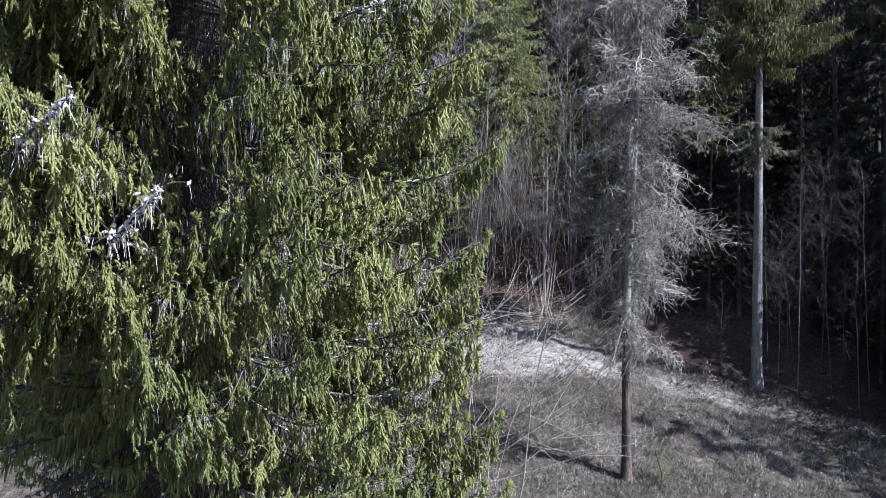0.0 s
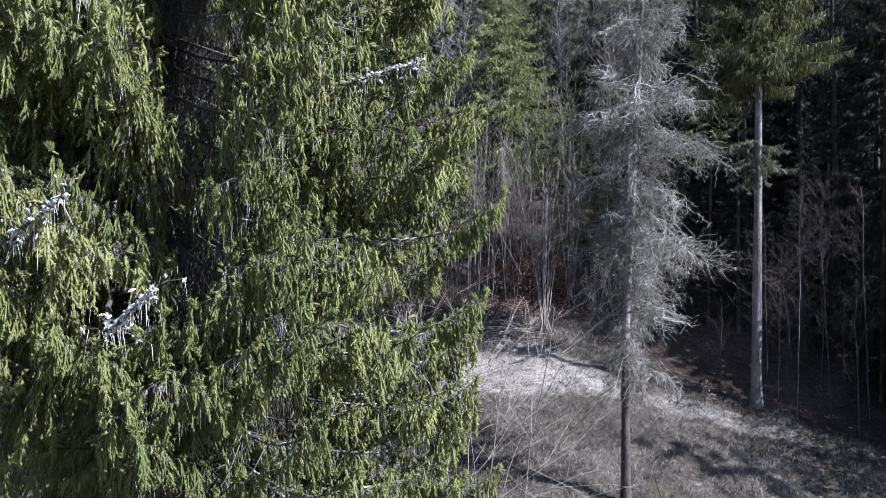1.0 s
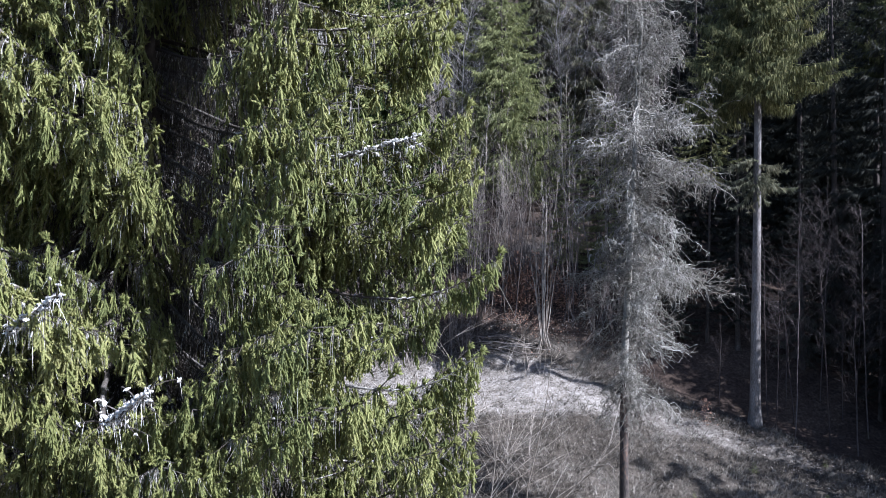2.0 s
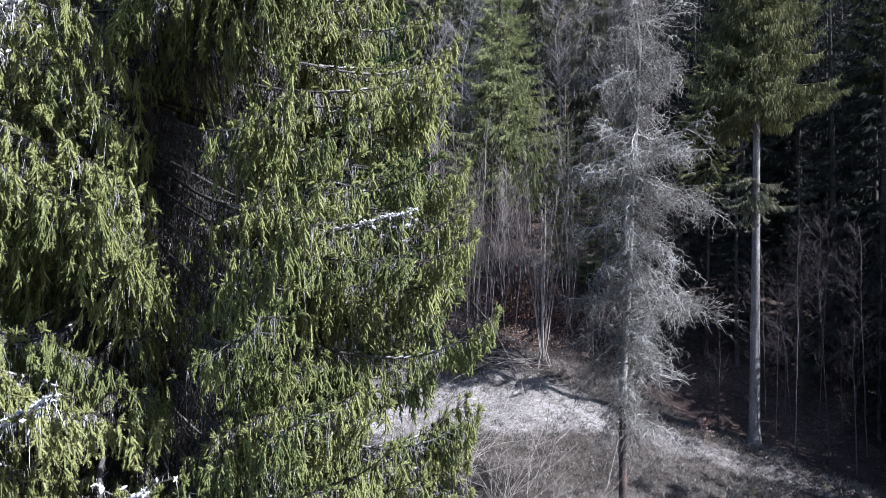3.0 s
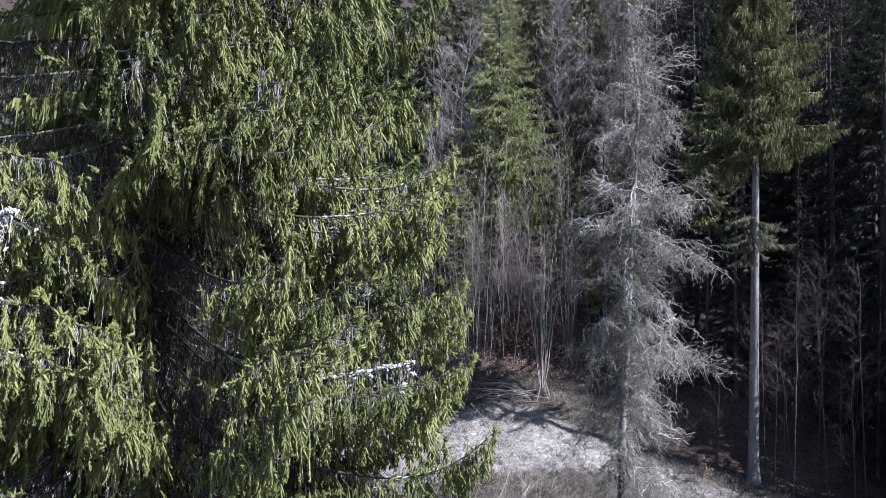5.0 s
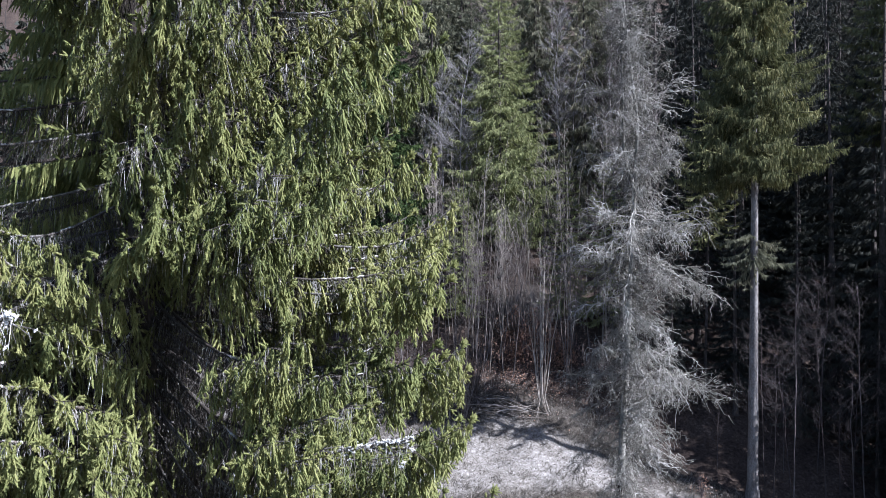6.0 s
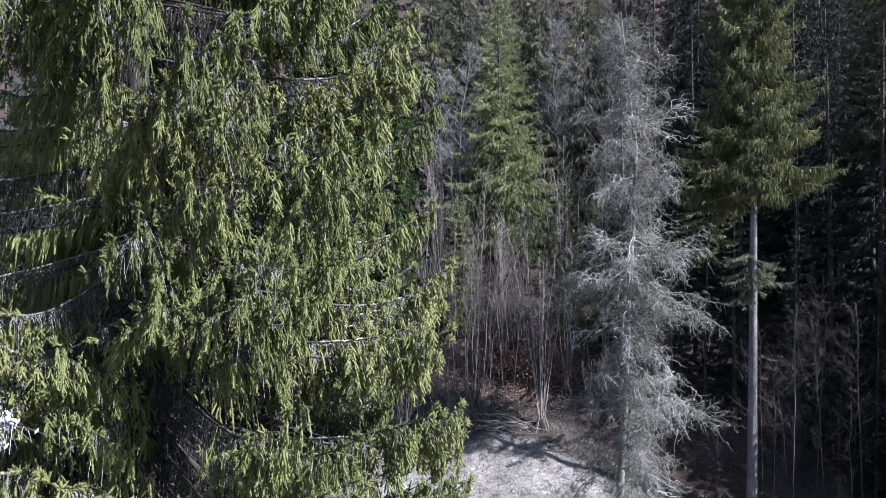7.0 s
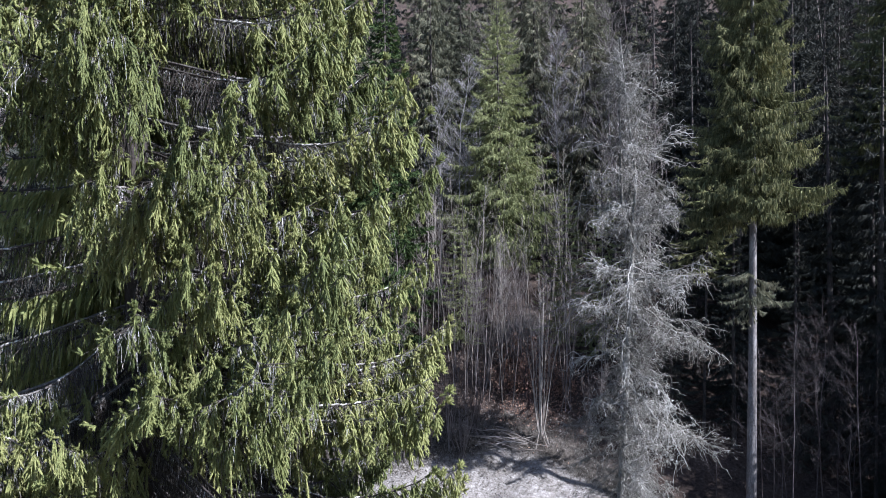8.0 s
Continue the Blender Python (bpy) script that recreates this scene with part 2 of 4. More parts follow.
def trunk_mesh(name, mat, rng, height, r0, r1, sides=14, rings=40, lean=0.15, flare=0.5):
    """A tapered, slightly crooked trunk with root flare."""
    z = np.linspace(0, 1, rings) ** 1.2
    P = np.stack([lean * np.sin(2.2 * z + 1), lean * np.sin(2.9 * z + 2.2), z * height], -1)
    P[:, :2] -= P[0, :2]
    R = r1 + (r0 - r1) * (1 - z) ** 0.9 + flare * r0 * np.exp(-z * height / 0.5)
    soup = Soup()
    tubes(soup, P[None], R[None], sides)
    v = soup.v[0].reshape(rings, sides, 3)
    v += rng.normal(0, 0.018 * r0 + 0.002, v.shape).astype(np.float32)
    return soup.mesh(name, mat, True), P


# ---- ground: one slope that climbs away and falls to the right ----
def wood_edge(x):
    """Where the clearing ends and the wood begins."""
    return np.interp(x, [-40, -20, 0, 6.6, 10, 13.5, 16.2, 18.6, 20.5, 25, 40], [46, 44, 42, 40.6, 37.8, 34.2, 32.0, 29.8, 27.8, 24.5, 20])


def gz(x, y):
    """The clearing climbs gently away; past a slanting line the bank grows steep."""
    x, y = np.asarray(x, float), np.asarray(y, float)
    z = 0.25 + 0.24 * (y - 23.8) - 0.05 * (x - 6.9)
    past = y - 36.9 + 0.4 * np.clip(x - 6.9, -12, 14)
    z = z + 0.19 * (past + np.sqrt(past ** 2 + 0.6))
    z = z + 0.18 * np.maximum(y - 58, 0)
    z = z + 0.08 * np.sin(0.9 * x + 0.6 * y) + 0.07 * np.sin(1.7 * x - 1.1 * y + 1) + 0.1 * np.sin(0.21 * x + 0.17 * y + 2)
    return np.clip(z, -40, 90)


def pale(x, y):
    """Less than one inside the strip along the top of the clearing: bleached grass, whitened further for the sunlight
    on it.
    """
    middle = np.interp(x, [-20, -6, 0, 4, 8, 11, 14, 17, 19], [32.0, 33.6, 34.9, 35.8, 35.0, 33.2, 31.2, 29.2, 27.6])
    half = np.interp(x, [-22, -8, 0, 4, 7, 9.5, 11, 14, 17, 19], [2.5, 3.4, 3.5, 3.4, 2.7, 1.7, 1.5, 1.2, 0.9, 0.1])
    return np.abs((y - middle) / half) ** 2


def ground():
    xs = np.unique(np.concatenate([np.arange(-400, -40, 20), np.arange(-40, -8, 1.5), np.arange(-8, 26, 0.28), np.arange(26, 60, 1.5), np.arange(60, 401, 20)]))
    ys = np.unique(np.concatenate([np.arange(-300, -20, 20), np.arange(-20, 18, 2.0), np.arange(18, 46, 0.28), np.arange(46, 110, 2.5), np.arange(110, 401, 20)]))
    X, Y = np.meshgrid(xs, ys)
    Z = gz(X, Y)
    rng = np.random.default_rng(5)
    fine = (X > -8) & (X < 26) & (Y > 18) & (Y < 46)
    Z = Z + np.where(fine, rng.normal(0, 0.035, X.shape), 0)
    n, m = X.shape
    i = (np.arange(n - 1)[:, None] * m + np.arange(m - 1)).ravel()
    soup = Soup()
    soup.add(np.stack([X, Y, Z], -1), quads=np.stack([i, i + 1, i + m + 1, i + m], -1))
    me = soup.mesh("ground", GROUND, True)
    edge = Y - wood_edge(X)
    litter = np.clip(0.5 + edge / 2.2, 0, 1)
    litter[(X > 30) | (X < -26)] = 1.0
    sun_patch = np.exp(-((X - 6.4) / 3.2) ** 2 - ((Y - 48.5) / 2.4) ** 2)          # pale grassy spot painted for the sunlight on the bank
    litter = litter * (1 - 0.9 * sun_patch)
    # bleached carries the pale strip and the sunlight painted on the bank
    bleached = np.clip(1.5 - pale(X, Y), 0, 1) * np.interp(X, [7, 11, 19], [1, 0.6, 0.35]) * (1 - litter) + 0.7 * sun_patch
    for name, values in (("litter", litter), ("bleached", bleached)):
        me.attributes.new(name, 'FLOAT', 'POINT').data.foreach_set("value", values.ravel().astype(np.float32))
    ob = new("ground", me)
    tagged(ob, "sloping clearing of dry straw-coloured grass rising into leaf litter", "ground", kind="structure")


def ground_material():
    """Dry grass, bleached grass and leaf litter that break into one another in ragged patches."""
    m = bpy.data.materials.new("clearing_ground")
    m.use_nodes = True
    nt = m.node_tree
    n, link = nt.nodes, nt.links.new
    bsdf = n["Principled BSDF"]
    bsdf.inputs["Roughness"].default_value, bsdf.inputs["Specular IOR Level"].default_value = 0.95, 0.2
    co = n.new("ShaderNodeTexCoord")

    def noise(scale, detail, stretch=(1, 1, 1)):
        mp = n.new("ShaderNodeMapping")
        mp.inputs["Scale"].default_value = stretch
        link(co.outputs["Object"], mp.inputs[0])
        t = n.new("ShaderNodeTexNoise")
        t.inputs["Scale"].default_value, t.inputs["Detail"].default_value = scale, detail
        t.inputs["Roughness"].default_value = 0.65
        link(mp.outputs[0], t.inputs["Vector"])
        return t.outputs["Fac"]

    def blend(f, a, b, colour=False):
        k = n.new("ShaderNodeMix")
        k.data_type = 'RGBA' if colour else 'FLOAT'
        if isinstance(f, float):
            k.inputs[0].default_value = f
        else:
            link(f, k.inputs[0])
        link(a, k.inputs[6 if colour else 2]), link(b, k.inputs[7 if colour else 3])
        return k.outputs[2 if colour else 0]

    def ramp(value, stops):
        r = n.new("ShaderNodeValToRGB")
        while len(r.color_ramp.elements) < len(stops):
            r.color_ramp.elements.new(0.5)
        for e, (p, c) in zip(r.color_ramp.elements, stops):
            e.position, e.color = p, (*c, 1)
        link(value, r.inputs[0])
        return r.outputs[0]

    def mask(name, ragged):
        at = n.new("ShaderNodeAttribute")
        at.attribute_name = name
        add = n.new("ShaderNodeMath")
        add.operation = 'ADD'
        link(at.outputs["Fac"], add.inputs[0]), link(ragged, add.inputs[1])
        k = n.new("ShaderNodeMapRange")
        k.inputs["From Min"].default_value, k.inputs["From Max"].default_value = 0.74, 1.3
        link(add.outputs[0], k.inputs["Value"])
        return k.outputs[0]

    fine, coarse, tuft = noise(7, 6), noise(0.5, 4), noise(2.2, 6, (1, 1.6, 1))
    value = blend(0.5, blend(0.45, coarse, tuft), fine)
    grass = ramp(value, [(0.37, (0.012, 0.01, 0.008)), (0.45, (0.03, 0.0255, 0.02)), (0.52, (0.058, 0.05, 0.041)), (0.6, (0.11, 0.098, 0.083)), (0.7, (0.3, 0.285, 0.265))])
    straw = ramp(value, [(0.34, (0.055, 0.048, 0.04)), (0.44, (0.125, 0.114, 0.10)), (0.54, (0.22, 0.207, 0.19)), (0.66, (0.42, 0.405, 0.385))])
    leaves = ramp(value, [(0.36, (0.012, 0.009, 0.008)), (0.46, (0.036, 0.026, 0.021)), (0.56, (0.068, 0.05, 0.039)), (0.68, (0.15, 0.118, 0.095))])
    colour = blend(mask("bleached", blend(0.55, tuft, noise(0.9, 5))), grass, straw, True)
    colour = blend(mask("litter", tuft), colour, leaves, True)
    link(colour, bsdf.inputs["Base Color"])
    bump = n.new("ShaderNodeBump")
    bump.inputs["Strength"].default_value, bump.inputs["Distance"].default_value = 1.0, 0.05
    link(blend(0.5, tuft, noise(10, 5)), bump.inputs["Height"])
    link(bump.outputs[0], bsdf.inputs["Normal"])
    return m


GROUND = ground_material()
ground()


# ---- the great spruce close by ----
def shoots(soup, P, rng, needles, radius, length, width):
    """Bottle-brush shoots along the paths P (k, n, 3): a stout core bristling with needles."""
    tubes(soup, P[:, [0, 1, 2, 3]], radius * np.array([[0.65, 1.0, 0.95, 0.3]]), 3)
    needle_shoots(soup, P, rng, needles, length, width)


def bough(rng, L, droop, up, bare, hang):
    """One limb along +x that sags and turns up at its tip, with side twigs and curtains of hanging sprays. Returns wood, foliage and lichen."""
    wood, green, beard = Soup(), Soup(), Soup()
    s = np.linspace(0, 1, 16)
    ph = rng.uniform(0, 6, 3)
    axis = np.stack([L * s * 0.97, 0.05 * L * np.sin(3.3 * s + ph[0]) * s, L * (-droop * s ** 1.05 + up * s ** 4) + 0.014 * L * np.sin(8 * s + ph[1]) * s], -1)
    tubes(wood, axis[None], ((0.0048 * L + 0.004) * (1 - s) ** 0.7 + 0.005)[None], 5)
    nl = max(6, int(L / 0.23))
    su = np.sort(rng.uniform(bare, 0.97, nl))
    p0, T = along(axis[None], su[None])
    p0, T = p0[0], T[0]
    ll = np.clip(L * 0.27 * (1.06 - su) ** 0.6 * rng.uniform(0.45, 1.25, nl), 0.12, 1.05)
    sgn = np.where(np.arange(nl) % 2, 1.0, -1.0)
    ang = radians(1) * rng.uniform(35, 65, nl)
    dirn = unit(T * np.cos(ang)[:, None] + np.array([0, 1.0, 0]) * (sgn * np.sin(ang))[:, None])
    t = np.linspace(0, 1, 5)
    lat = p0[:, None] + dirn[:, None] * (ll[:, None] * t)[..., None]
    lat[..., 2] += ll[:, None] * (-0.5 * t ** 1.5 + 0.22 * t ** 4) * rng.uniform(0.6, 1.4, (nl, 1))
    tubes(wood, lat, (0.007 * (1 - t) + 0.003)[None], 3)
    starts, outs, size = [], [], []
    ua = np.sort(rng.uniform(bare, 1.0, int(L * (1 - bare) / 0.12)))
    pa, Ta = along(axis[None], ua[None])
    starts.append(pa[0]), outs.append(Ta[0]), size.append(1.2 - 0.75 * ua ** 2)
    for i in range(nl):
        um = np.sort(rng.uniform(0.1, 1.0, max(2, int(ll[i] / 0.14))))
        pm, Tm = along(lat[i:i + 1], um[None])
        starts.append(pm[0]), outs.append(Tm[0]), size.append((1.1 - 0.6 * su[i] ** 2) * (1 - 0.4 * um))
    p0, T, size = np.concatenate(starts), np.concatenate(outs), np.concatenate(size)
    cell = rng.random((64, 64))[(p0[:, 0] / 0.4).astype(int) % 64, ((p0[:, 1] + 9) / 0.36).astype(int) % 64]
    keep = cell > 0.33
    p0, T, size, cell = p0[keep], T[keep], size[keep], cell[keep]
    k = len(p0)
    h = rng.uniform(hang[0], hang[1], k) * size * (0.45 + 0.9 * cell)
    t = np.linspace(0, 1, 4)
    sway = rng.normal(0, 0.05, (k, 3)) * [1, 1, 0.3]
    P = p0[:, None] + (T * 0.16 + sway)[:, None] * (h[:, None] * np.sqrt(t))[..., None]
    P[..., 2] -= h[:, None] * t ** 1.15
    shoots(green, P, rng, 24, 0.0145, 0.035, 0.0155)
    # side shoots feathered in one plane on either side of each hanging stem
    m = 6
    u = (np.arange(m) + rng.uniform(0.1, 0.9, (k, m))) / m * 0.92 + 0.06
    base, T1 = along(P, u)
    az = rng.uniform(0, np.pi, (k, 1)) + rng.normal(0, 0.35, (k, m)) + np.pi * (np.arange(m) % 2)
    out = np.stack([np.cos(az), np.sin(az), np.zeros_like(az)], -1)
    tilt = rng.uniform(0.2, 0.8, (k, m, 1))
    d = unit(out * tilt + np.array([0, 0, -0.75]))
    sl = (0.08 + 0.15 * (1 - u) * np.minimum(1, h[:, None] / 0.6)) * rng.uniform(0.65, 1.2, (k, m))
    S = base[:, :, None] + d[:, :, None] * (sl[..., None] * t)[..., None]
    S[..., 2] -= 0.22 * sl[..., None] * t ** 2
    S = S.reshape(-1, 4, 3)
    shoots(green, S, rng, 12, 0.017, 0.039, 0.018)
    # stubby young shoots that point out and up at the ends
    ends = np.concatenate([lat[:, -1], np.repeat(axis[-1:], 8, 0), along(axis[None], rng.uniform(0.7, 1, (1, 14)))[0][0]])
    eT = np.concatenate([unit(lat[:, -1] - lat[:, -2]), np.repeat(unit(axis[-1:] - axis[-2:-1]), 22, 0)])
    ends, eT = np.repeat(ends, 4, 0), np.repeat(eT, 4, 0)
    fd = unit(eT + rng.normal(0, 0.5, eT.shape) + [0, 0, 0.15])
    F = ends[:, None] + fd[:, None] * (rng.uniform(0.06, 0.14, (len(fd), 1)) * t)[..., None]
    shoots(green, F, rng, 11, 0.0155, 0.032, 0.0145)
    # a veil of dead brown twigs under the bare inner part
    n = int(75 * L * bare)
    pd = along(axis[None], rng.uniform(0.12, bare + 0.12, (1, n)))[0][0]
    hd = rng.uniform(0.15, 0.75, n)
    D = pd[:, None] + rng.normal(0, 0.22, (n, 3))[:, None] * (hd[:, None] * t)[..., None]
    D[..., 2] -= hd[:, None] * t ** 1.2
    D += rng.normal(0, 0.014, D.shape) * (t > 0)[:, None]
    tubes(wood, D, np.array([[0.005, 0.0045, 0.0038, 0.002]]) * rng.uniform(0.7, 1.3, (n, 1)), 3)
    # lichen: crust and short drips on the limb, long dead strands under its inner part
    n = int(38 * L)
    uc = 0.9 * bare + (0.92 - 0.9 * bare) * rng.beta(1.6, 2.2, (1, n))
    uc = uc[:, np.sin(uc[0] * 17 + ph[2]) + rng.normal(0, 0.5, n) > 0.35]
    n = uc.shape[1]
    pc, Tc = along(axis[None], uc)
    C = (pc[0] + rng.normal(0, 0.005, (n, 3)) + [0, 0, 0.008])[:, None] + unit(Tc[0] + rng.normal(0, 0.12, (n, 3)))[:, None] * (rng.uniform(0.02, 0.06, (n, 1)) * np.linspace(-1, 1, 3))[..., None]
    tubes(beard, C, np.array([[0.005, 0.014, 0.004]]) * rng.uniform(0.7, 1.3, (n, 1)), 4)
    n = int(80 * L)
    pb = along(axis[None], rng.uniform(0.06, 0.88, (1, n)))[0][0]
    third = n // 3
    pb[:third] = along(lat, rng.uniform(0.1, 0.9, (nl, 1)))[0][rng.integers(0, nl, third), 0]
    hb = np.where(rng.random(n) < 0.68, rng.uniform(0.04, 0.17, n), rng.gamma(2.0, 0.13, n).clip(0.1, 0.6))
    B = pb[:, None] + rng.normal(0, 0.15, (n, 3))[:, None] * (hb[:, None] * t)[..., None]
    B[..., 2] -= hb[:, None] * t ** 1.3
    B += rng.normal(0, 0.012, B.shape) * (t > 0)[:, None]
    tubes(beard, B, np.array([[0.0032, 0.0027, 0.0022, 0.0014]]) * rng.uniform(0.6, 1.2, (n, 1)), 3)
    return wood, green, beard


def crown_reach(a, z):
    """How far the great spruce's limbs reach at azimuth a (degrees) and height z."""
    side = np.interp(a, [-180, -140, -110, -85, -72, -69, -66, -51, -48, -40, -20, 0, 15, 40, 90, 180],
                     [4.5, 4.3, 4.1, 4.0, 4.2, 3.2, 1.7, 1.9, 4.9, 5.0, 5.1, 5.6, 5.9, 5.2, 4.5, 4.5])
    if -75 < a < -45:                                      # the shaded hollow in front of the trunk is open only half-way up
        side = np.interp(z, [8.5, 10.0, 10.8, 15.0, 16.2], [4.1, 3.6, side, side, 4.6])
    return float(side * np.interp(z, [3, 8, 14, 16, 18.5, 20, 23, 33], [0.95, 1.0, 1.0, 0.99, 0.92, 0.82, 0.66, 0.05]))


def lichened_limb(tree, rng, ends):
    """A half-dead limb whose outer part is crusted white with lichen: from the trunk past the given bends to its tip."""
    bends = np.array(ends, float) - np.array(tree.location)
    u = np.linspace(0, 1, 24)
    k = np.linspace(0, 1, len(bends))
    P = np.stack([np.interp(u, k, bends[:, i]) for i in range(3)], -1)
    P[1:-1] = (P[:-2] + P[1:-1] + P[2:]) / 3
    P += rng.normal(0, 0.012, P.shape)
    wood, crust = Soup(), Soup()
    tubes(wood, P[None], (0.034 * (1 - u) ** 0.6 + 0.008)[None], 6)
    t = np.linspace(0, 1, 4)
    n = 26
    p0, T = along(P[None], rng.uniform(0.45, 1.0, (1, n)))
    d = unit(T[0] * 0.7 + rng.normal(0, 0.7, (n, 3)))
    twigs = p0[0][:, None] + d[:, None] * (rng.uniform(0.1, 0.5, (n, 1)) * t)[..., None]
    twigs[..., 2] -= 0.12 * t ** 2
    tubes(wood, twigs, (0.007 * (1 - t) + 0.003)[None], 3)
    n = 330
    pc, Tc = along(P[None], 0.4 + 0.6 * rng.beta(2.2, 1.3, (1, n)))
    c = pc[0] + rng.normal(0, 0.016, (n, 3)) + [0, 0, 0.012]
    c[:n // 3] = along(twigs, rng.uniform(0, 0.9, (len(twigs), 1)))[0][rng.integers(0, len(twigs), n // 3), 0]
    C = c[:, None] + unit(Tc[0] + rng.normal(0, 0.6, (n, 3)))[:, None] * (rng.uniform(0.015, 0.045, (n, 1)) * np.linspace(-1, 1, 3))[..., None]
    tubes(crust, C, np.array([[0.005, 0.016, 0.004]]) * rng.uniform(0.6, 1.3, (n, 1)), 4)
    pb = np.concatenate([along(P[None], rng.uniform(0.35, 1, (1, 70)))[0][0], along(twigs, rng.uniform(0, 1, (len(twigs), 2)))[0].reshape(-1, 3)])
    n = len(pb)
    h = rng.gamma(1.6, 0.07, n).clip(0.04, 0.4)
    B = pb[:, None] + rng.normal(0, 0.2, (n, 3))[:, None] * (h[:, None] * t)[..., None]
    B[..., 2] -= h[:, None] * t ** 1.3
    tubes(crust, B, np.array([[0.003, 0.0026, 0.002, 0.001]]) * rng.uniform(0.6, 1.2, (n, 1)), 3)
    limb = part("lichened_limb", wood.mesh("lichened_limb", BRANCH_WOOD), tree, "half-dead limb crusted white with lichen")
    tagged(part("lichen_crust", crust.mesh("lichen_crust", WHITE_LICHEN), limb), kind="stuff")


def mass(a, z):
    """Above zero where the hanging foliage gathers, below in the dark recesses between."""
    return math.sin(0.12 * a + 1.7 * math.sin(0.9 * z)) + math.sin(1.9 * z + 2.0 * math.sin(0.05 * a) + 0.04 * a)


def great_spruce():
    rng = np.random.default_rng(11)
    x0, y0 = -4.72, 10.4
    z0 = float(gz(x0, y0))
    H = 36.0
    tree = new("spruce_tree")
    tree.location = (x0, y0, z0 - 0.1)
    tagged(tree, "great old spruce with sagging lichened limbs and hanging green shoots", "tree")
    # the dark bark puts the crown's shade into the trunk's colour
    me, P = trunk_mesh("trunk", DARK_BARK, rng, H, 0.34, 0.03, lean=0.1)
    part("trunk", me, tree, "flaky spruce trunk with the crown's shade put into its dark bark")
    kinds, outer, plain, far_side = [], [], [], (Soup(), Soup(), Soup())

    def attach(kind, m, single):
        """One bough as a part with its own foliage, or, on the far side, joined with the others there."""
        if single:
            ob = part("branch", kind[1], tree)
            ob.matrix_basis = m
            part("foliage", kind[2], ob)
            tagged(part("beard_lichen", kind[3], ob), kind="stuff")
            return
        a = np.array(m)
        for src, out in zip(kind[1:], far_side):
            out.add(np.concatenate(src.v) @ a[:3, :3].T + a[:3, 3], tris=np.concatenate(src.t) if src.t else None, quads=np.concatenate(src.q) if src.q else None)

    for L, droop, up in ((5.6, 0.36, 0.29), (5.0, 0.34, 0.27), (4.8, 0.42, 0.32), (4.4, 0.30, 0.26), (4.0, 0.38, 0.30), (3.2, 0.34, 0.30), (2.5, 0.30, 0.28), (1.7, 0.2, 0.25)):
        w, g, h = bough(rng, L, droop, up, 0.41 if L > 3.5 else 0.27 if L > 2 else 0.1, (0.26, 0.88))
        kinds.append((L, w.mesh("branch", BRANCH_WOOD), g.mesh("foliage", NEEDLES, True), h.mesh("beard_lichen", LICHEN)))
        w, g, h = spruce_branch(rng, L, droop, up, 0.034, (0.18, 0.6), far=0.05, bare=0.06, bare_twigs=3)
        plain.append((L, w, g, h))

    for L, droop, up in ((5.0, 0.34, 0.28), (4.7, 0.40, 0.32)):
        w, g, h = bough(rng, L, droop, up, 0.6, (0.35, 1.0))
        outer.append((L, w.mesh("branch", BRANCH_WOOD), g.mesh("foliage", NEEDLES, True), h.mesh("beard_lichen", LICHEN)))

    rng = np.random.default_rng(7)

    def place(z, a, r, near, tip=0.0, narrow=1.0):
        open_side = near and -56 < a < -20 and 9.8 < z + z0 < 15.9 and r > 3      # limbs beside the hollow are bare for more than half their length
        kind = min(outer if open_side else kinds if near else plain, key=lambda q: abs(q[0] - r) + rng.uniform(0, 0.5))
        k = r / kind[0]
        attach(kind, pose(0, 0, z, rng.normal(0, 6), rng.normal(0, 4) + tip, a) @ Matrix.Diagonal((k, k * narrow * rng.choice([-1, 1]), k, 1)), near)

    z, turn = 2.5, 0.0
    while z < H - 0.6:
        top = z + z0
        turn += rng.uniform(20, 70)
        tip = -np.interp(top, [14, 20, 30], [0, 7, 25])
        for i in range(6):                                  # a whorl of six limbs, some short or lost
            a = (turn + 60 * i + rng.normal(0, 9) + 180) % 360 - 180
            dz = rng.uniform(-0.16, 0.16)
            near = 4.0 < top < 22.5 and -150 < a < 60
            r = crown_reach(a, top + dz) * rng.uniform(0.8, 1.05)
            if near and (mass(a, z) < -0.15 and -40 < a < 10 or 15.9 < top < 18.9 and -140 < a < -62 and rng.random() < 0.85):     # hollows between the hanging masses
                r *= 0.45
            if rng.random() < (0.8 if top < 8.6 and -150 < a < -60 else 0.1 if near else 0.12):
                continue
            place(z + dz, a, r, near, tip, 0.75 if -52 < a < -36 or -78 < a < -66 else 1.0)
        if 4.0 < top < 22.0:
            for _ in range(2):                              # more limbs towards the open clearing, where the light is
                a = rng.choice([rng.uniform(-36, -25), rng.uniform(-25, 25), rng.uniform(-4, 22)])
                if mass(a, z) < 0.1:
                    continue
                place(z + rng.uniform(-0.2, 0.2), a, crown_reach(a, top) * rng.choice([rng.uniform(0.9, 1.05), rng.uniform(0.55, 0.8)]), True, tip)
            if 8.5 < top < 17.0:                            # the bright edge beside the hollow
                place(z + rng.uniform(-0.1, 0.1), rng.uniform(-48, -42), 4.9 * rng.uniform(0.88, 1.04), True, tip, 0.8)
            for _ in range(4 if 8.6 < top < 13.2 else 2 if 8.6 < top < 15.8 or top > 18.9 else 0):          # the lit mass on the near side of the hollow
                a = rng.uniform(-118, -67)
                place(z + rng.uniform(-0.2, 0.2), a, crown_reach(a, top) * rng.uniform(0.85, 1.05), True, tip, 0.7)
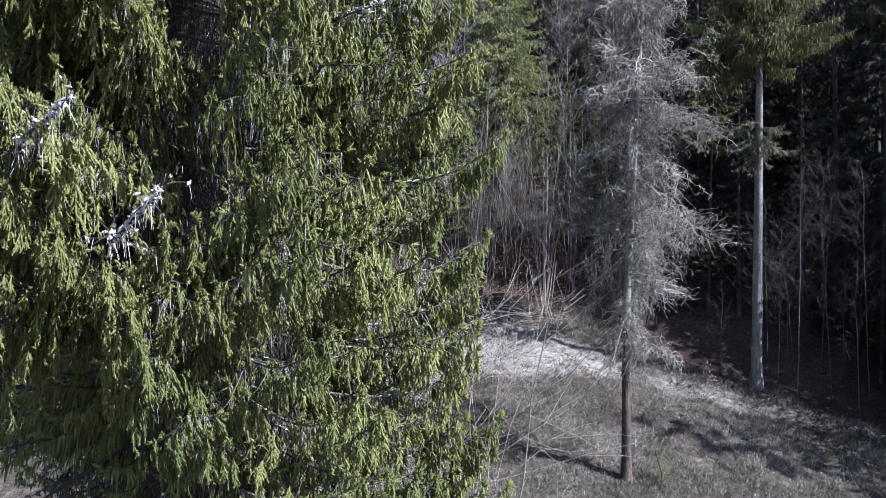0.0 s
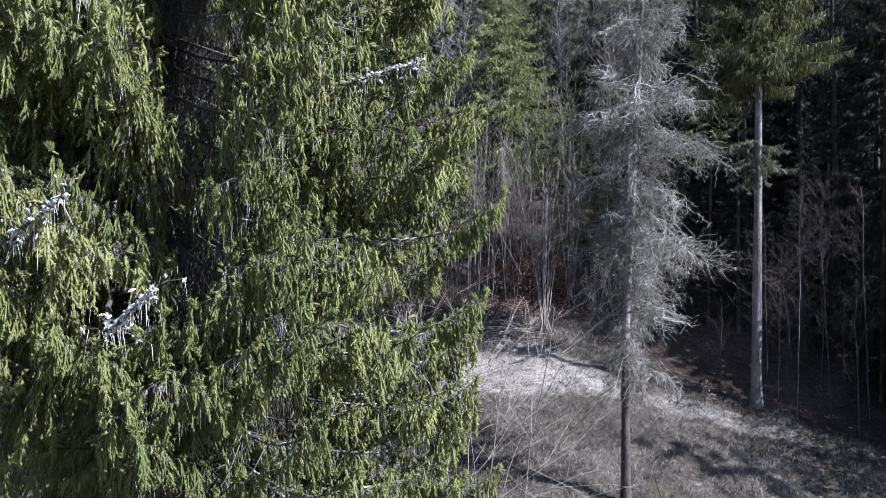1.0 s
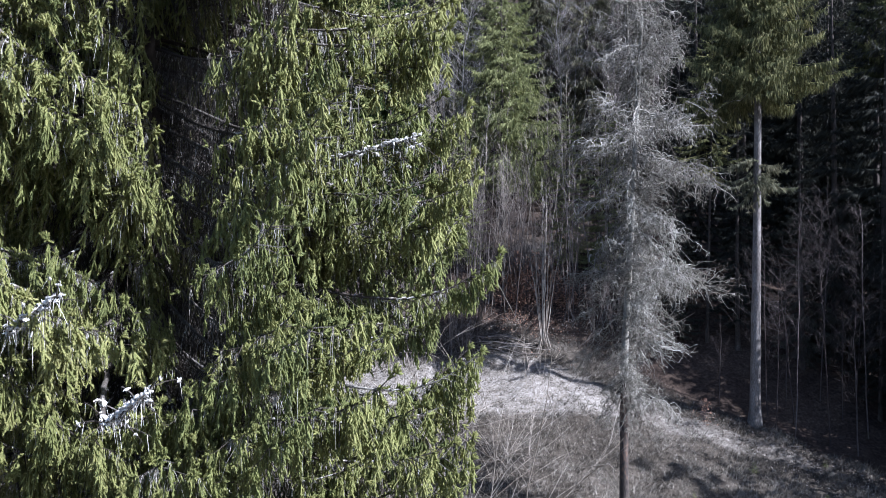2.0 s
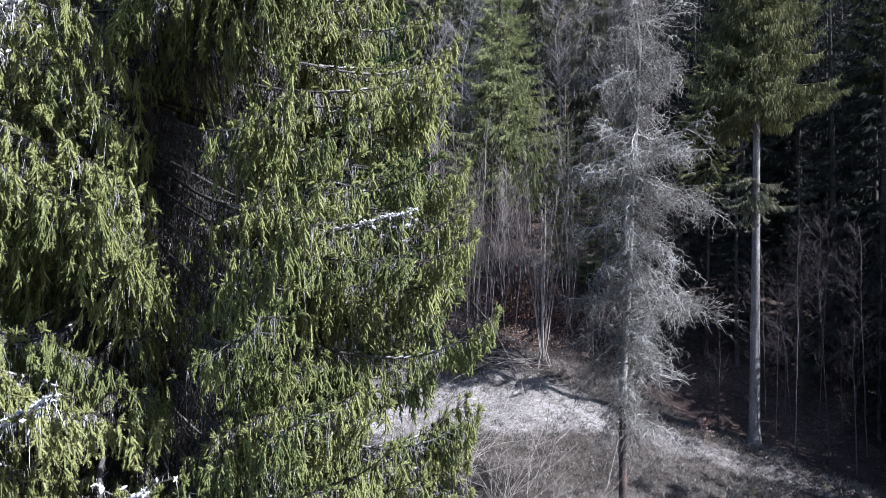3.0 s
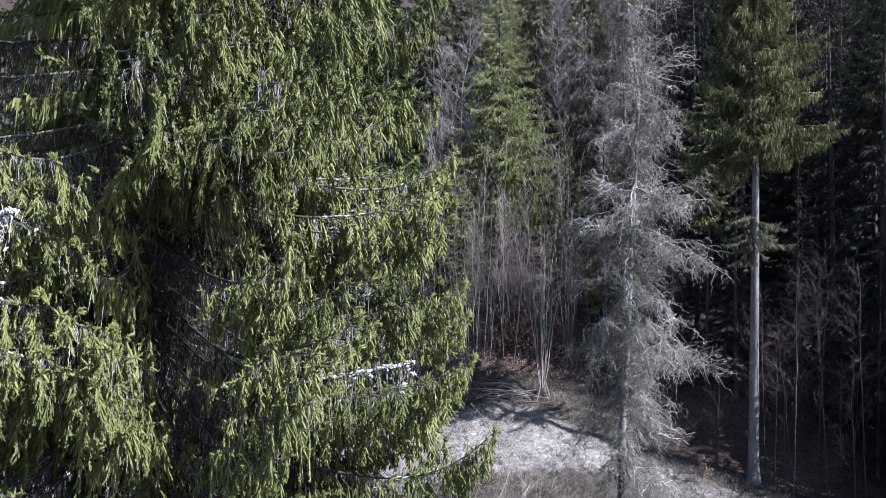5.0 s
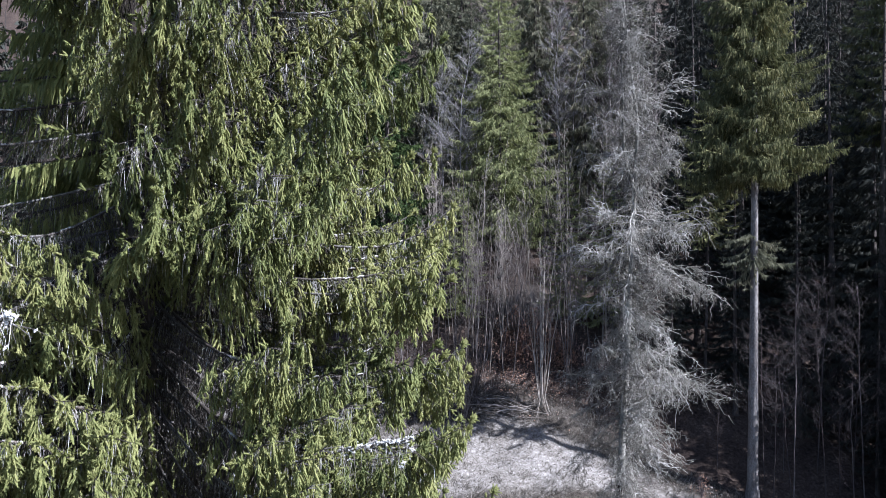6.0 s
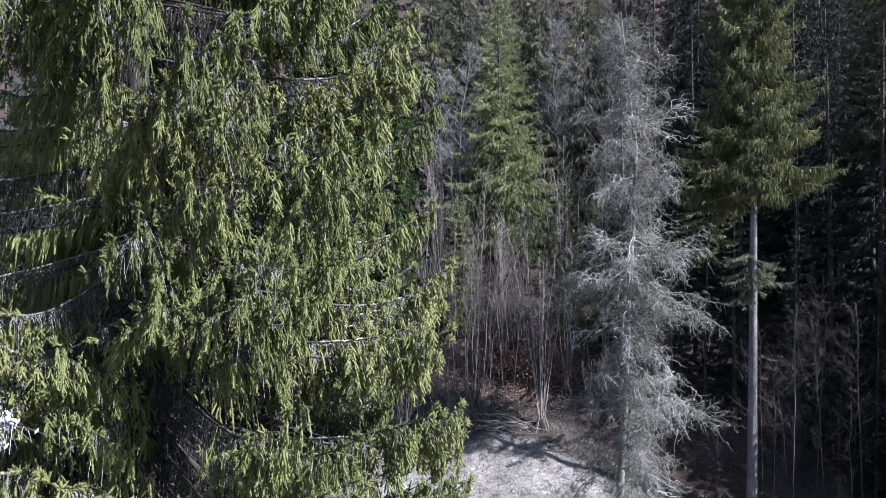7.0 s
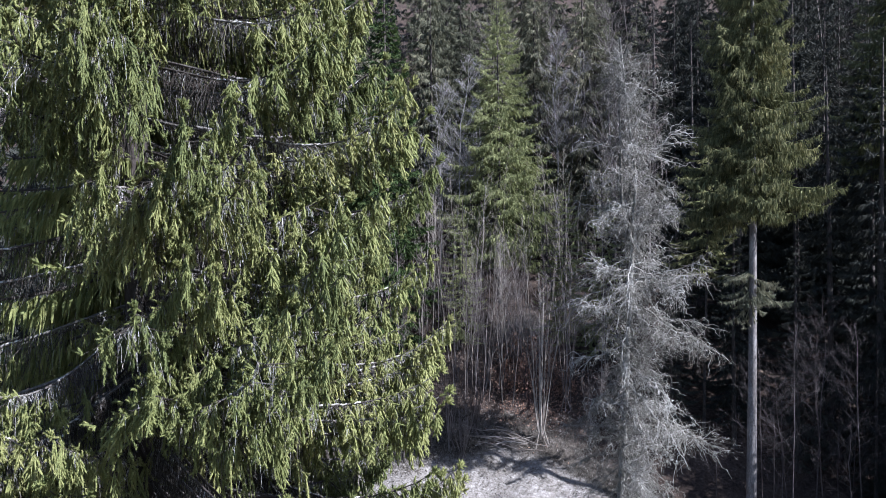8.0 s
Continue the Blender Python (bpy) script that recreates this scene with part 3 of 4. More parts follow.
            if 7.4 < top < 10.2 or 15.9 < top < 18.4:       # below and above the hollow the crown closes
                for a in (rng.uniform(-68, -58), rng.uniform(-58, -48)):
                    place(z + rng.uniform(-0.2, 0.2), a, 4.2 * rng.uniform(0.85, 1.04), True, tip, 0.8)
            if top > 15.0:                                  # the upper crown is closed on the clearing's side
                a = rng.uniform(-38, 22)
                place(z + rng.uniform(-0.2, 0.2), a, crown_reach(a, top) * rng.uniform(0.8, 1.02), True, tip)
            if top < 16.0:                                  # the outermost tips over the clearing
                place(z + rng.uniform(-0.1, 0.1), rng.uniform(0, 20), 5.6 * rng.uniform(0.9, 1.06), True, tip)
            for _ in range(2):                              # inner boughs close to the trunk
                place(z + rng.uniform(-0.2, 0.2), rng.choice([rng.uniform(-165, -70), rng.uniform(5, 175)]), rng.uniform(0.9, 1.8), False)
            for _ in range(2):                              # the shaded back of the crown
                place(z + rng.uniform(-0.2, 0.2), rng.uniform(95, 185), rng.uniform(2.2, 4.4), False)
        z += rng.uniform(0.36, 0.52)
    for bends in (((-4.6, 10.2, 10.9), (-5.0, 8.4, 10.1), (-4.55, 6.7, 10.05), (-3.65, 6.2, 10.5)), ((-4.5, 10.2, 10.2), (-4.2, 8.0, 9.3), (-3.5, 6.7, 9.05), (-2.7, 6.1, 9.6)),
                  ((-4.7, 10.2, 15.0), (-5.3, 8.2, 14.2), (-4.6, 6.4, 14.1), (-3.9, 6.0, 14.3)), ((-4.5, 10.2, 13.2), (-3.2, 9.2, 12.5), (-1.6, 8.6, 12.1), (-0.2, 8.3, 12.4))):
        lichened_limb(tree, rng, bends)
    for name, soup, mat in zip(("far_side_wood", "far_side_foliage", "far_side_lichen"), far_side, (BRANCH_WOOD, NEEDLES, LICHEN)):
        tagged(part(name, soup.mesh(name, mat, name == "far_side_foliage"), tree), kind="stuff")


great_spruce()


# ---- other trees ----
def far_spruce_kind(seed, H, crown_from, reach, r0, step, spacing, blade, mat, droop=0.45, up=0.22, hang=(0.2, 0.6), flat=0.6, whorl=1, taper=0.8, least=0.7):
    """Meshes of a spruce further off: its trunk, and its crown as one mesh."""
    rng = np.random.default_rng(seed)
    me, P = trunk_mesh("trunk", BARK if r0 > 0.26 else DARK_BARK, rng, H, r0, 0.02, sides=9, rings=20, lean=0.15)
    protos = [spruce_branch(rng, L, droop, up, spacing, hang, far=blade, bare=0.12, flat=flat) for L in (1.0, 1.0, 1.8, 1.8, 2.6, 2.6, 3.4, 3.4)]
    size = [1.0, 1.0, 1.8, 1.8, 2.6, 2.6, 3.4, 3.4]
    crown = Soup()
    z, az, count = crown_from, 0.0, 0
    while z < H - 0.2:
        f = (z - crown_from) / (H - crown_from)
        r = max(0.07 * reach, reach * (1 - f) ** taper * min(1, 0.75 + 2.5 * f)) * rng.uniform(least, 1.12)
        az += 137.5 + rng.normal(0, 12)
        i = min(range(8), key=lambda j: abs(size[j] - r) + rng.uniform(0, 0.5))
        w, g, _ = protos[i]
        m = np.array((pose(0, 0, z, rng.normal(0, 7), rng.normal(2, 7) - 25 * f, az) @ Matrix.Diagonal((r / size[i],) * 3 + (1,))))
        for sp in (w, g):
            v = np.concatenate(sp.v)
            t = np.concatenate(sp.t) if sp.t else None
            q = np.concatenate(sp.q) if sp.q else None
            crown.add(v @ m[:3, :3].T + m[:3, 3], tris=t, quads=q)
        count += 1
        z += step * rng.uniform(0.6, 1.4) * (1 if whorl == 1 else 0.25 if count % whorl else 0.75 * whorl)
    return me, crown.mesh("crown", mat)


def place_spruce(kind, x, y, turn=0.0, size=1.0, label="", sink=0.1, group=""):
    tree = new("spruce_tree")
    tree.matrix_basis = pose(x, y, float(gz(x, y)) - sink, 0, 0, turn) @ Matrix.Scale(size, 4)
    tagged(tree, label or "dark green forest spruce on the wooded slope", "tree", group or ("" if label else "forest spruces"))
    part("trunk", kind[0], tree)
    part("crown", kind[1], tree)
    return tree


tall_kind = far_spruce_kind(21, 34.2, 17.3, 4.5, 0.27, 0.05, 0.016, 0.028, NEEDLES_OLIVE, hang=(0.15, 0.6), flat=0.2, whorl=1, taper=0.85, droop=0.7, up=0.42, least=0.5)
tall = place_spruce(tall_kind, 16.2, 32.7, 20, 1.0, "tall spruce with a long bare grey trunk under its crown")


def trunk_tufts(tree):
    """Tufts of green side shoots half-way up the bare trunk."""
    rng = np.random.default_rng(24)
    protos = [spruce_branch(rng, 1.6, 0.5, 0.25, 0.02, (0.12, 0.42), far=0.04, bare=0.1, flat=0.3) for _ in range(3)]
    for i in range(28):
        w, g, _ = protos[i % 3]
        soup = Soup()
        m = np.array(pose(0, 0, rng.uniform(12.2, 14.0), rng.normal(0, 15), rng.normal(5, 15), rng.choice([0, 180]) + rng.normal(0, 50)) @ Matrix.Scale(rng.uniform(0.7, 1.3), 4))
        for sp in (w, g):
            soup.add(np.concatenate(sp.v) @ m[:3, :3].T + m[:3, 3], tris=np.concatenate(sp.t) if sp.t else None, quads=np.concatenate(sp.q) if sp.q else None)
        part("side_shoot", soup.mesh("side_shoot", NEEDLES_MID), tree, "green side shoot on the bare trunk")


trunk_tufts(tall)
slim_kind = far_spruce_kind(22, 25.5, 4.5, 6.4, 0.17, 0.085, 0.026, 0.042, NEEDLES_LIGHT, hang=(0.14, 0.5), flat=0.35, droop=0.62, up=0.34, whorl=1, taper=0.85)
place_spruce(slim_kind, 4.9, 52.0, 0, 1.0, "slender light-green spruce behind bare saplings")
lean_kind = far_spruce_kind(25, 19.5, 10.5, 2.6, 0.1, 0.11, 0.03, 0.065, NEEDLES_OLIVE, hang=(0.16, 0.45), flat=0.65, droop=0.5, up=0.25, whorl=5)
place_spruce(lean_kind, 16.2, 38.6, 90, 1.0, "thin olive-green spruce beside the tall bare trunk")
young_kind = far_spruce_kind(26, 13.0, 1.0, 2.8, 0.1, 0.1, 0.04, 0.06, NEEDLES_LIGHT, hang=(0.14, 0.4), flat=0.6, droop=0.45, up=0.25, whorl=5)
for x, y, turn, size in ((9.3, 46.5, 200, 0.98), (11.9, 45.0, 300, 1.08), (1.6, 47.5, 60, 0.88)):
    place_spruce(young_kind, x, y, turn, size, "young light-green spruce among the bare saplings", group="young spruces")
place_spruce(tall_kind, 27.5, 37.2, 160, 1.0, "tall olive-green spruce at the edge of the dark wood")
back_kind = far_spruce_kind(23, 30.0, 3.0, 4.3, 0.25, 0.12, 0.04, 0.09, NEEDLES_BACK, hang=(0.25, 0.75), flat=0.65, whorl=5)
for x, y, turn, size in ((-3.8, 46.0, 0, 1.0), (-7.6, 49.0, 130, 1.05)):
    place_spruce(back_kind, x, y, turn, size, "dense dark-green spruce at the edge of the slope")
wood_kinds = [far_spruce_kind(30 + i, h, c, r, 0.18, 0.17, 0.04, 0.075, mat, hang=(0.25, 0.8), flat=0.35, droop=0.55, whorl=1) for i, (h, c, r, mat) in enumerate(((27, 2, 4.4, NEEDLES_SHADED), (24, 1.5, 4.6, NEEDLES_SHADED), (30, 4, 4.2, NEEDLES_SHADED)))]
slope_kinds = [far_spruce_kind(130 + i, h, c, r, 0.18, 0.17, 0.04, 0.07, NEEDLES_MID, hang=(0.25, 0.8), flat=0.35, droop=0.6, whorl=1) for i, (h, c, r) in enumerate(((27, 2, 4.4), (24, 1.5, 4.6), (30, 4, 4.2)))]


screen_kinds = [far_spruce_kind(33 + i, h, c, r, 0.24, 0.36, 0.4, 0.42, NEEDLES_SHADED, hang=(0.5, 1.2)) for i, (h, c, r) in enumerate(((27, 3, 4.2), (24, 1.5, 4.4), (30, 7, 4.0)))]
edge_kinds = [far_spruce_kind(36 + i, h, c, r, 0.24, 0.22, 0.045, 0.06, NEEDLES_SHADED, hang=(0.25, 0.7), whorl=4) for i, (h, c, r) in enumerate(((27, 3, 3.8), (24, 1.5, 4.0)))]


def dead_tree():
    """The bare dead conifer that stands in the clearing."""
    rng = np.random.default_rng(41)
    x0, y0, H = 6.9, 23.8, 24.6
    tree = new("dead_spruce")
    tree.location = (x0, y0, float(gz(x0, y0)) - 0.1)
    tagged(tree, "dead leafless conifer with grey lichen-hung drooping limbs", "tree")
    n = 44
    z = np.linspace(0, 1, n) ** 1.15
    P = np.stack([np.interp(z * H, [0, 6, 13, 19.3, 21.3, 24.6], [0, 0.02, 0.4, 0.72, 0.45, 0.1]), 0.2 * np.sin(2.9 * z), z * H], -1)
    R = 0.02 + 0.155 * (1 - z) ** 0.9 + 0.08 * np.exp(-z * H / 0.5)
    cut = int(np.searchsorted(P[:, 2], 5.6))
    for a, b, label, mat in ((0, cut + 1, "trunk", DEAD_BARK), (cut, n, "bleached_trunk", DEAD_WOOD)):
        sp = Soup()
        tubes(sp, P[None, a:b], R[None, a:b] * (1.0 if a == 0 else 0.985), 10)
        sp.v[0] += rng.normal(0, 0.006, sp.v[0].shape).astype(np.float32)
        part(label, sp.mesh(label, mat, True), tree, "dark trunk with flaking reddish bark" if a == 0 else "pale weathered upper trunk")
    sp = Soup()
    u = np.linspace(0, 1, 14)
    tubes(sp, np.stack([0.62 - 0.42 * np.sin(np.minimum(1, 4 * u) * np.pi / 2) - 0.12 * u, 0.1 + 0.15 * u, 16.6 + 8.0 * u], -1)[None], (0.052 * (1 - u) + 0.012)[None], 7)
    part("second_leader", sp.mesh("second_leader", DEAD_WOOD, True), tree, "slim pale second leader beside the main stem")
    kinds = []
    t = np.linspace(0, 1, 6)
    for L, droop, up in ((3.6, 0.55, 0.22), (3.2, 0.75, 0.3), (2.9, 0.45, 0.05), (2.6, 0.8, 0.35), (2.1, 0.5, 0.1), (1.5, 0.4, 0.2), (0.9, 0.4, 0.1)):
        sp = Soup()
        s = np.linspace(0, 1, 18)
        ph = rng.uniform(0, 6, 4)
        axis = np.stack([L * s * (1 - 0.12 * s), 0.12 * L * np.sin(4 * s + ph[0]) * s, L * (-droop * s ** 1.2 + up * s ** 2.6) + 0.03 * L * np.sin(10 * s + ph[1]) * s], -1)
        axis += rng.normal(0, 0.03, axis.shape) * (s > 0)[:, None]
        tubes(sp, axis[None], (0.022 * (1 - s) + 0.008)[None], 4)
        # side twigs leave the limb, sink, and curl up at their ends
        nl = int(L * 8)
        su = rng.uniform(0.12, 1.0, nl)
        p0, T = along(axis[None], su[None])
        d = unit(T[0] * 0.6 + rng.normal(0, 0.9, (nl, 3)) * [0.7, 1, 0.3])
        ll = rng.uniform(0.25, 0.95, nl) * (1.15 - 0.5 * su)
        hook = rng.uniform(-0.2, 1.3, (nl, 1))
        lat = p0[0][:, None] + d[:, None] * (ll[:, None] * np.sin(1.7 * t) / 1.0)[..., None]
        lat[..., 2] -= ll[:, None] * (0.9 * t ** 1.3 - 0.6 * hook * t ** 4)
        lat += rng.normal(0, 0.028, lat.shape) * (t > 0)[:, None]
        tubes(sp, lat, np.array([[0.0105, 0.0095, 0.009, 0.0075, 0.0065, 0.004]]), 3)
        # crooked twiglets and lichen strands that hang in curtains
        starts = np.concatenate([along(lat, rng.uniform(0.05, 1, (nl, 4)))[0].reshape(-1, 3), along(axis[None], rng.uniform(0.02, 1, (1, int(L * 10))))[0][0]])
        k = len(starts)
        hb = rng.gamma(2.0, 0.16, k).clip(0.1, 0.8)
        side = rng.normal(0, 1, (k, 3)) * [1, 1, 0.5] * np.where(rng.random((k, 1)) < 0.5, 0.25, 0.65)
        B = starts[:, None] + side[:, None] * (hb[:, None] * np.sqrt(t))[..., None]
        B[..., 2] -= hb[:, None] * (t ** 1.2 - 0.45 * rng.random((k, 1)) * t ** 5)
        B += rng.normal(0, 0.042, B.shape) * (t > 0)[:, None]
        tubes(sp, B, np.array([[0.0075, 0.0075, 0.0072, 0.0065, 0.0055, 0.003]]) * rng.uniform(0.6, 1.35, (k, 1)), 3)
        kinds.append((L, sp.mesh("limb", DEAD_WOOD)))
    z, az = 5.0, 0.0
    while z < H - 0.3:
        r = float(np.interp(z, [4.6, 6.0, 8.5, 12.0, 15, 18, 21, 23.4, 24.6], [1.2, 2.3, 3.1, 3.4, 3.0, 2.4, 1.8, 0.9, 0.25]))
        lift = float(np.interp(z, [5, 14, 18, 24.6], [2, -4, -24, -50]))
        az += 137.5 + rng.normal(0, 30)
        r *= rng.choice([0.25, 0.35, 0.55, 0.75, 0.9, 1.0, 1.12]) * (0.98 + 0.14 * math.cos(radians(az)))
        L, me = min(kinds, key=lambda q: abs(q[0] - r) + rng.uniform(0, 0.6))
        ob = part("limb", me, tree)
        i = min(n - 1, int(np.searchsorted(P[:, 2], z)))
        ob.matrix_basis = pose(P[i, 0], P[i, 1], z, rng.normal(0, 35), rng.normal(0, 24) + lift, az) @ Matrix.Diagonal((r / L, rng.choice([-1, 1]) * r / L, r / L, 1))
        z += rng.uniform(0.03, 0.15)


dead_tree()


def bare_kind(seed, H, stems, r0, mat, spread=0.12, limbs=12, rise=50, from_=0.25, bush=1.0, fine=1.0, twigs=6):
    """A leafless young broadleaf tree or many-stemmed shrub: stems, limbs and twigs in one mesh each. Returns stems and crown."""
    rng = np.random.default_rng(seed)
    wood, crown = Soup(), Soup()
    for k in range(stems):
        h = H * (1 if k == 0 else rng.uniform(0.55, 1))
        s = np.linspace(0, 1, 12)
        a = rng.uniform(0, 6.28)
        out = spread * h * (rng.uniform(0.4, 1) if stems > 1 else 0.3)
        wob = rng.normal(0, 0.02 * h, (12, 2)).cumsum(0) * 0.5
        axis = np.stack([out * np.cos(a) * s ** 0.8 + wob[:, 0] * s, out * np.sin(a) * s ** 0.8 + wob[:, 1] * s, h * s], -1)
        axis[0] = [0.16 * stems ** 0.5 * np.cos(a) * (stems > 1), 0.16 * stems ** 0.5 * np.sin(a) * (stems > 1), -0.15]
        tubes(wood, axis[None], (r0 * (h / H) * (1 - s) ** 0.9 + 0.006)[None], 5)
        n = max(3, int(limbs * h / H))
        su = np.sort(rng.uniform(from_, 0.97, n))
        p0, T = along(axis[None], su[None])
        az = rng.uniform(0, 6.28, n)
        el = np.radians(rng.normal(rise, 10, n))
        d = np.stack([np.cos(az) * np.cos(el), np.sin(az) * np.cos(el), np.sin(el)], -1)
        ll = h * 0.28 * (1.1 - su) ** 0.7 * rng.uniform(0.6, 1.3, n) * bush
        t = np.linspace(0, 1, 5)
        lat = p0[0][:, None] + d[:, None] * (ll[:, None] * t)[..., None]
        lat += rng.normal(0, 0.03, lat.shape) * (ll[:, None] * t)[..., None]
        lat[..., 2] += (ll[:, None] * 0.2 * t ** 2)
        tubes(crown, lat, fine * (0.3 * r0 * (1 - t) + 0.006)[None] * (0.5 + 0.5 * (1 - su))[:, None], 3)
        m = twigs
        p1, T1 = along(lat, rng.uniform(0.15, 1, (n, m)))
        p1, T1 = p1.reshape(-1, 3), T1.reshape(-1, 3)
        d1 = unit(T1 + rng.normal(0, 0.5, T1.shape) + [0, 0, 0.15])
        l1 = np.repeat(ll, m) * rng.uniform(0.2, 0.55, n * m)
        t = np.linspace(0, 1, 4)
        tw = p1[:, None] + d1[:, None] * (l1[:, None] * t)[..., None]
        tw += rng.normal(0, 0.05, tw.shape) * (l1[:, None] * t)[..., None]
        tubes(crown, tw[:, [0, 2, 3]], fine * np.array([[0.0105, 0.009, 0.005]]) * (1 + r0 * 4), 3)
    return wood.mesh("stem", mat, True), crown.mesh("crown", mat)


def place_bare(kind, x, y, turn=0.0, size=1.0, name="sapling", label="", group="", lean=0.0):
    tree = new(name)
    tree.matrix_basis = pose(x, y, float(gz(x, y)) - 0.05, 0, lean, turn) @ Matrix.Scale(size, 4)
    tagged(tree, label or "leafless grey young broadleaf tree at the wood's edge", "tree" if name != "shrub" else "shrub", group or {"sapling": "bare saplings", "shrub": "bare shrubs", "birch_tree": "birches"}.get(name, "bare broadleaf trees"))
    part("stem", kind[0], tree)
    part("crown", kind[1], tree)
    return tree


pole_kinds = [bare_kind(50 + i, h, 1, r, mat, limbs=n, rise=48, from_=0.3, bush=0.62, twigs=7, fine=0.5, spread=0.3) for i, (h, r, n, mat) in enumerate(((9, 0.024, 22, TWIG), (11, 0.03, 26, TWIG_MID), (7, 0.02, 20, TWIG_MID), (13, 0.032, 30, PALE_TWIG)))]
hazel_kind = bare_kind(65, 11.0, 12, 0.032, PALE_TWIG, spread=0.14, limbs=8, rise=60, from_=0.4, bush=0.6, fine=0.5)
arching_kind = bare_kind(66, 9.6, 4, 0.022, PALE_TWIG, spread=0.16, limbs=13, rise=22, from_=0.45, bush=2.4, fine=0.5, twigs=4)
clump_kinds = [bare_kind(60 + i, h, n, 0.024, TWIG_MID, spread=sp, limbs=9, rise=55, fine=0.55) for i, (h, n, sp) in enumerate(((6, 9, 0.22), (7.5, 7, 0.16), (4.5, 12, 0.3)))]
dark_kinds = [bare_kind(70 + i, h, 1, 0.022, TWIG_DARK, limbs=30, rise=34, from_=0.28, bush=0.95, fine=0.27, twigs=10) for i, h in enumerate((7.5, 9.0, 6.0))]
big_kinds = [bare_kind(80 + i, h, 1, 0.11, TWIG_MID, limbs=40, rise=52, from_=0.35, bush=0.75, twigs=9) for i, h in enumerate((22, 25))]
birch_kind = bare_kind(84, 20, 1, 0.09, BIRCH, limbs=60, rise=38, from_=0.4, bush=0.7, twigs=16, fine=0.6)


def woods():
    rng = np.random.default_rng(77)
    # spruces that close the slope behind and the wood on the right
    for x, y, k, s in ((-0.8, 60, 2, 1.0), (2.2, 63, 0, 1.0), (-4.5, 59, 1, 1.0), (5.5, 67, 2, 1.0), (-8.5, 56, 0, 1.0), (8.6, 58, 1, 1.1), (13.2, 57, 0, 1.05), (17.5, 52, 1, 1.1), (24.5, 35, 1, 1.05), 
                       (17.5, 43, 0, 0.9), (25, 44, 0, 1.0), (22.5, 47, 1, 1.0), (28.5, 40, 2, 1.0), (27.5, 31, 0, 0.9), (23, 37, 1, 0.95), (26, 38, 1, 1.0), (19.0, 39.5, 1, 0.9)):
        place_spruce(slope_kinds[k] if x < 15 else edge_kinds[k % 2], x, y, rng.uniform(0, 360), s)
    for gx in range(15):
        for gy in range(4):
            x, y = -12 + 5.0 * gx + rng.uniform(-2.4, 2.4), 56.5 + 6.5 * gy + rng.uniform(-2.5, 2.5)
            if rng.random() < 0.85 or x > 20:
                place_spruce((slope_kinds if x < 18 and rng.random() < 0.75 else wood_kinds)[rng.integers(3)], x, y, rng.uniform(0, 360), rng.uniform(0.75, 1.1))
            for _ in range(rng.integers(0, 2)):
                spot = (big_kinds[rng.integers(2)], x + rng.normal(0, 2.5), y + rng.normal(0, 2.5), rng.uniform(0, 360), rng.uniform(0.7, 1.1))
                if x < 22:
                    place_bare(*spot, "broadleaf_tree", "leafless grey broadleaf tree on the far slope")
    for gx in range(18):
        x, y = -36 + 6 * gx + rng.uniform(-2, 2), 88 + rng.uniform(0, 12)
        place_spruce(screen_kinds[rng.integers(3)], x, y, rng.uniform(0, 360), rng.uniform(0.9, 1.15))
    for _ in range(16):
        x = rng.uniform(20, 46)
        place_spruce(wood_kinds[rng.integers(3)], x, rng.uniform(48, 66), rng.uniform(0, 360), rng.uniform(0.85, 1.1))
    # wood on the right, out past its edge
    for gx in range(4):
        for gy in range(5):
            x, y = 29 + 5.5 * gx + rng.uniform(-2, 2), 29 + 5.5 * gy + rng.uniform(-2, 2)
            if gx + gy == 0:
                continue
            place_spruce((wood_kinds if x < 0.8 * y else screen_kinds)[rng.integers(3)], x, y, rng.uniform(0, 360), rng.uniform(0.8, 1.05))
    # unseen spruces added to cast shade on the wood and the clearing
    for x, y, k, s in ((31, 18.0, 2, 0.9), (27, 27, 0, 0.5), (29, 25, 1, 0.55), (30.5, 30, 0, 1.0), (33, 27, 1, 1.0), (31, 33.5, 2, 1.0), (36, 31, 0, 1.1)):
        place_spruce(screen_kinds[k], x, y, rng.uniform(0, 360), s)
    # added spruces, mostly out of view, that keep the sun off the wood's edge and darken it
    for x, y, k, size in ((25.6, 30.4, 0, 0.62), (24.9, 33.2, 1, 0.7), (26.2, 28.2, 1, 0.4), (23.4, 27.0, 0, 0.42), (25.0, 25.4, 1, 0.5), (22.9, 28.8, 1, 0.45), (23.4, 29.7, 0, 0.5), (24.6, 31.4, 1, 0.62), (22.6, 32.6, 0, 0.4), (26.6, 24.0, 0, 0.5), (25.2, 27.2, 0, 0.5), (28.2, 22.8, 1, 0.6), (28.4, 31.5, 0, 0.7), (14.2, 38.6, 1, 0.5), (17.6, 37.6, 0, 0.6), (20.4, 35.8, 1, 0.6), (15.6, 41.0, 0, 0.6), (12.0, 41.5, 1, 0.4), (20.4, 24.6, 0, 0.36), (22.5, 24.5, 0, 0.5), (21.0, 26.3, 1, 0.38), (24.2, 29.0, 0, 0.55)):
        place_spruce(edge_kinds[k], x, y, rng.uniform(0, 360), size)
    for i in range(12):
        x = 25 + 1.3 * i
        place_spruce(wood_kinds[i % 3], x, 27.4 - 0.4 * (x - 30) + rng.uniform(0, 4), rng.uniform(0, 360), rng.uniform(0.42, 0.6))
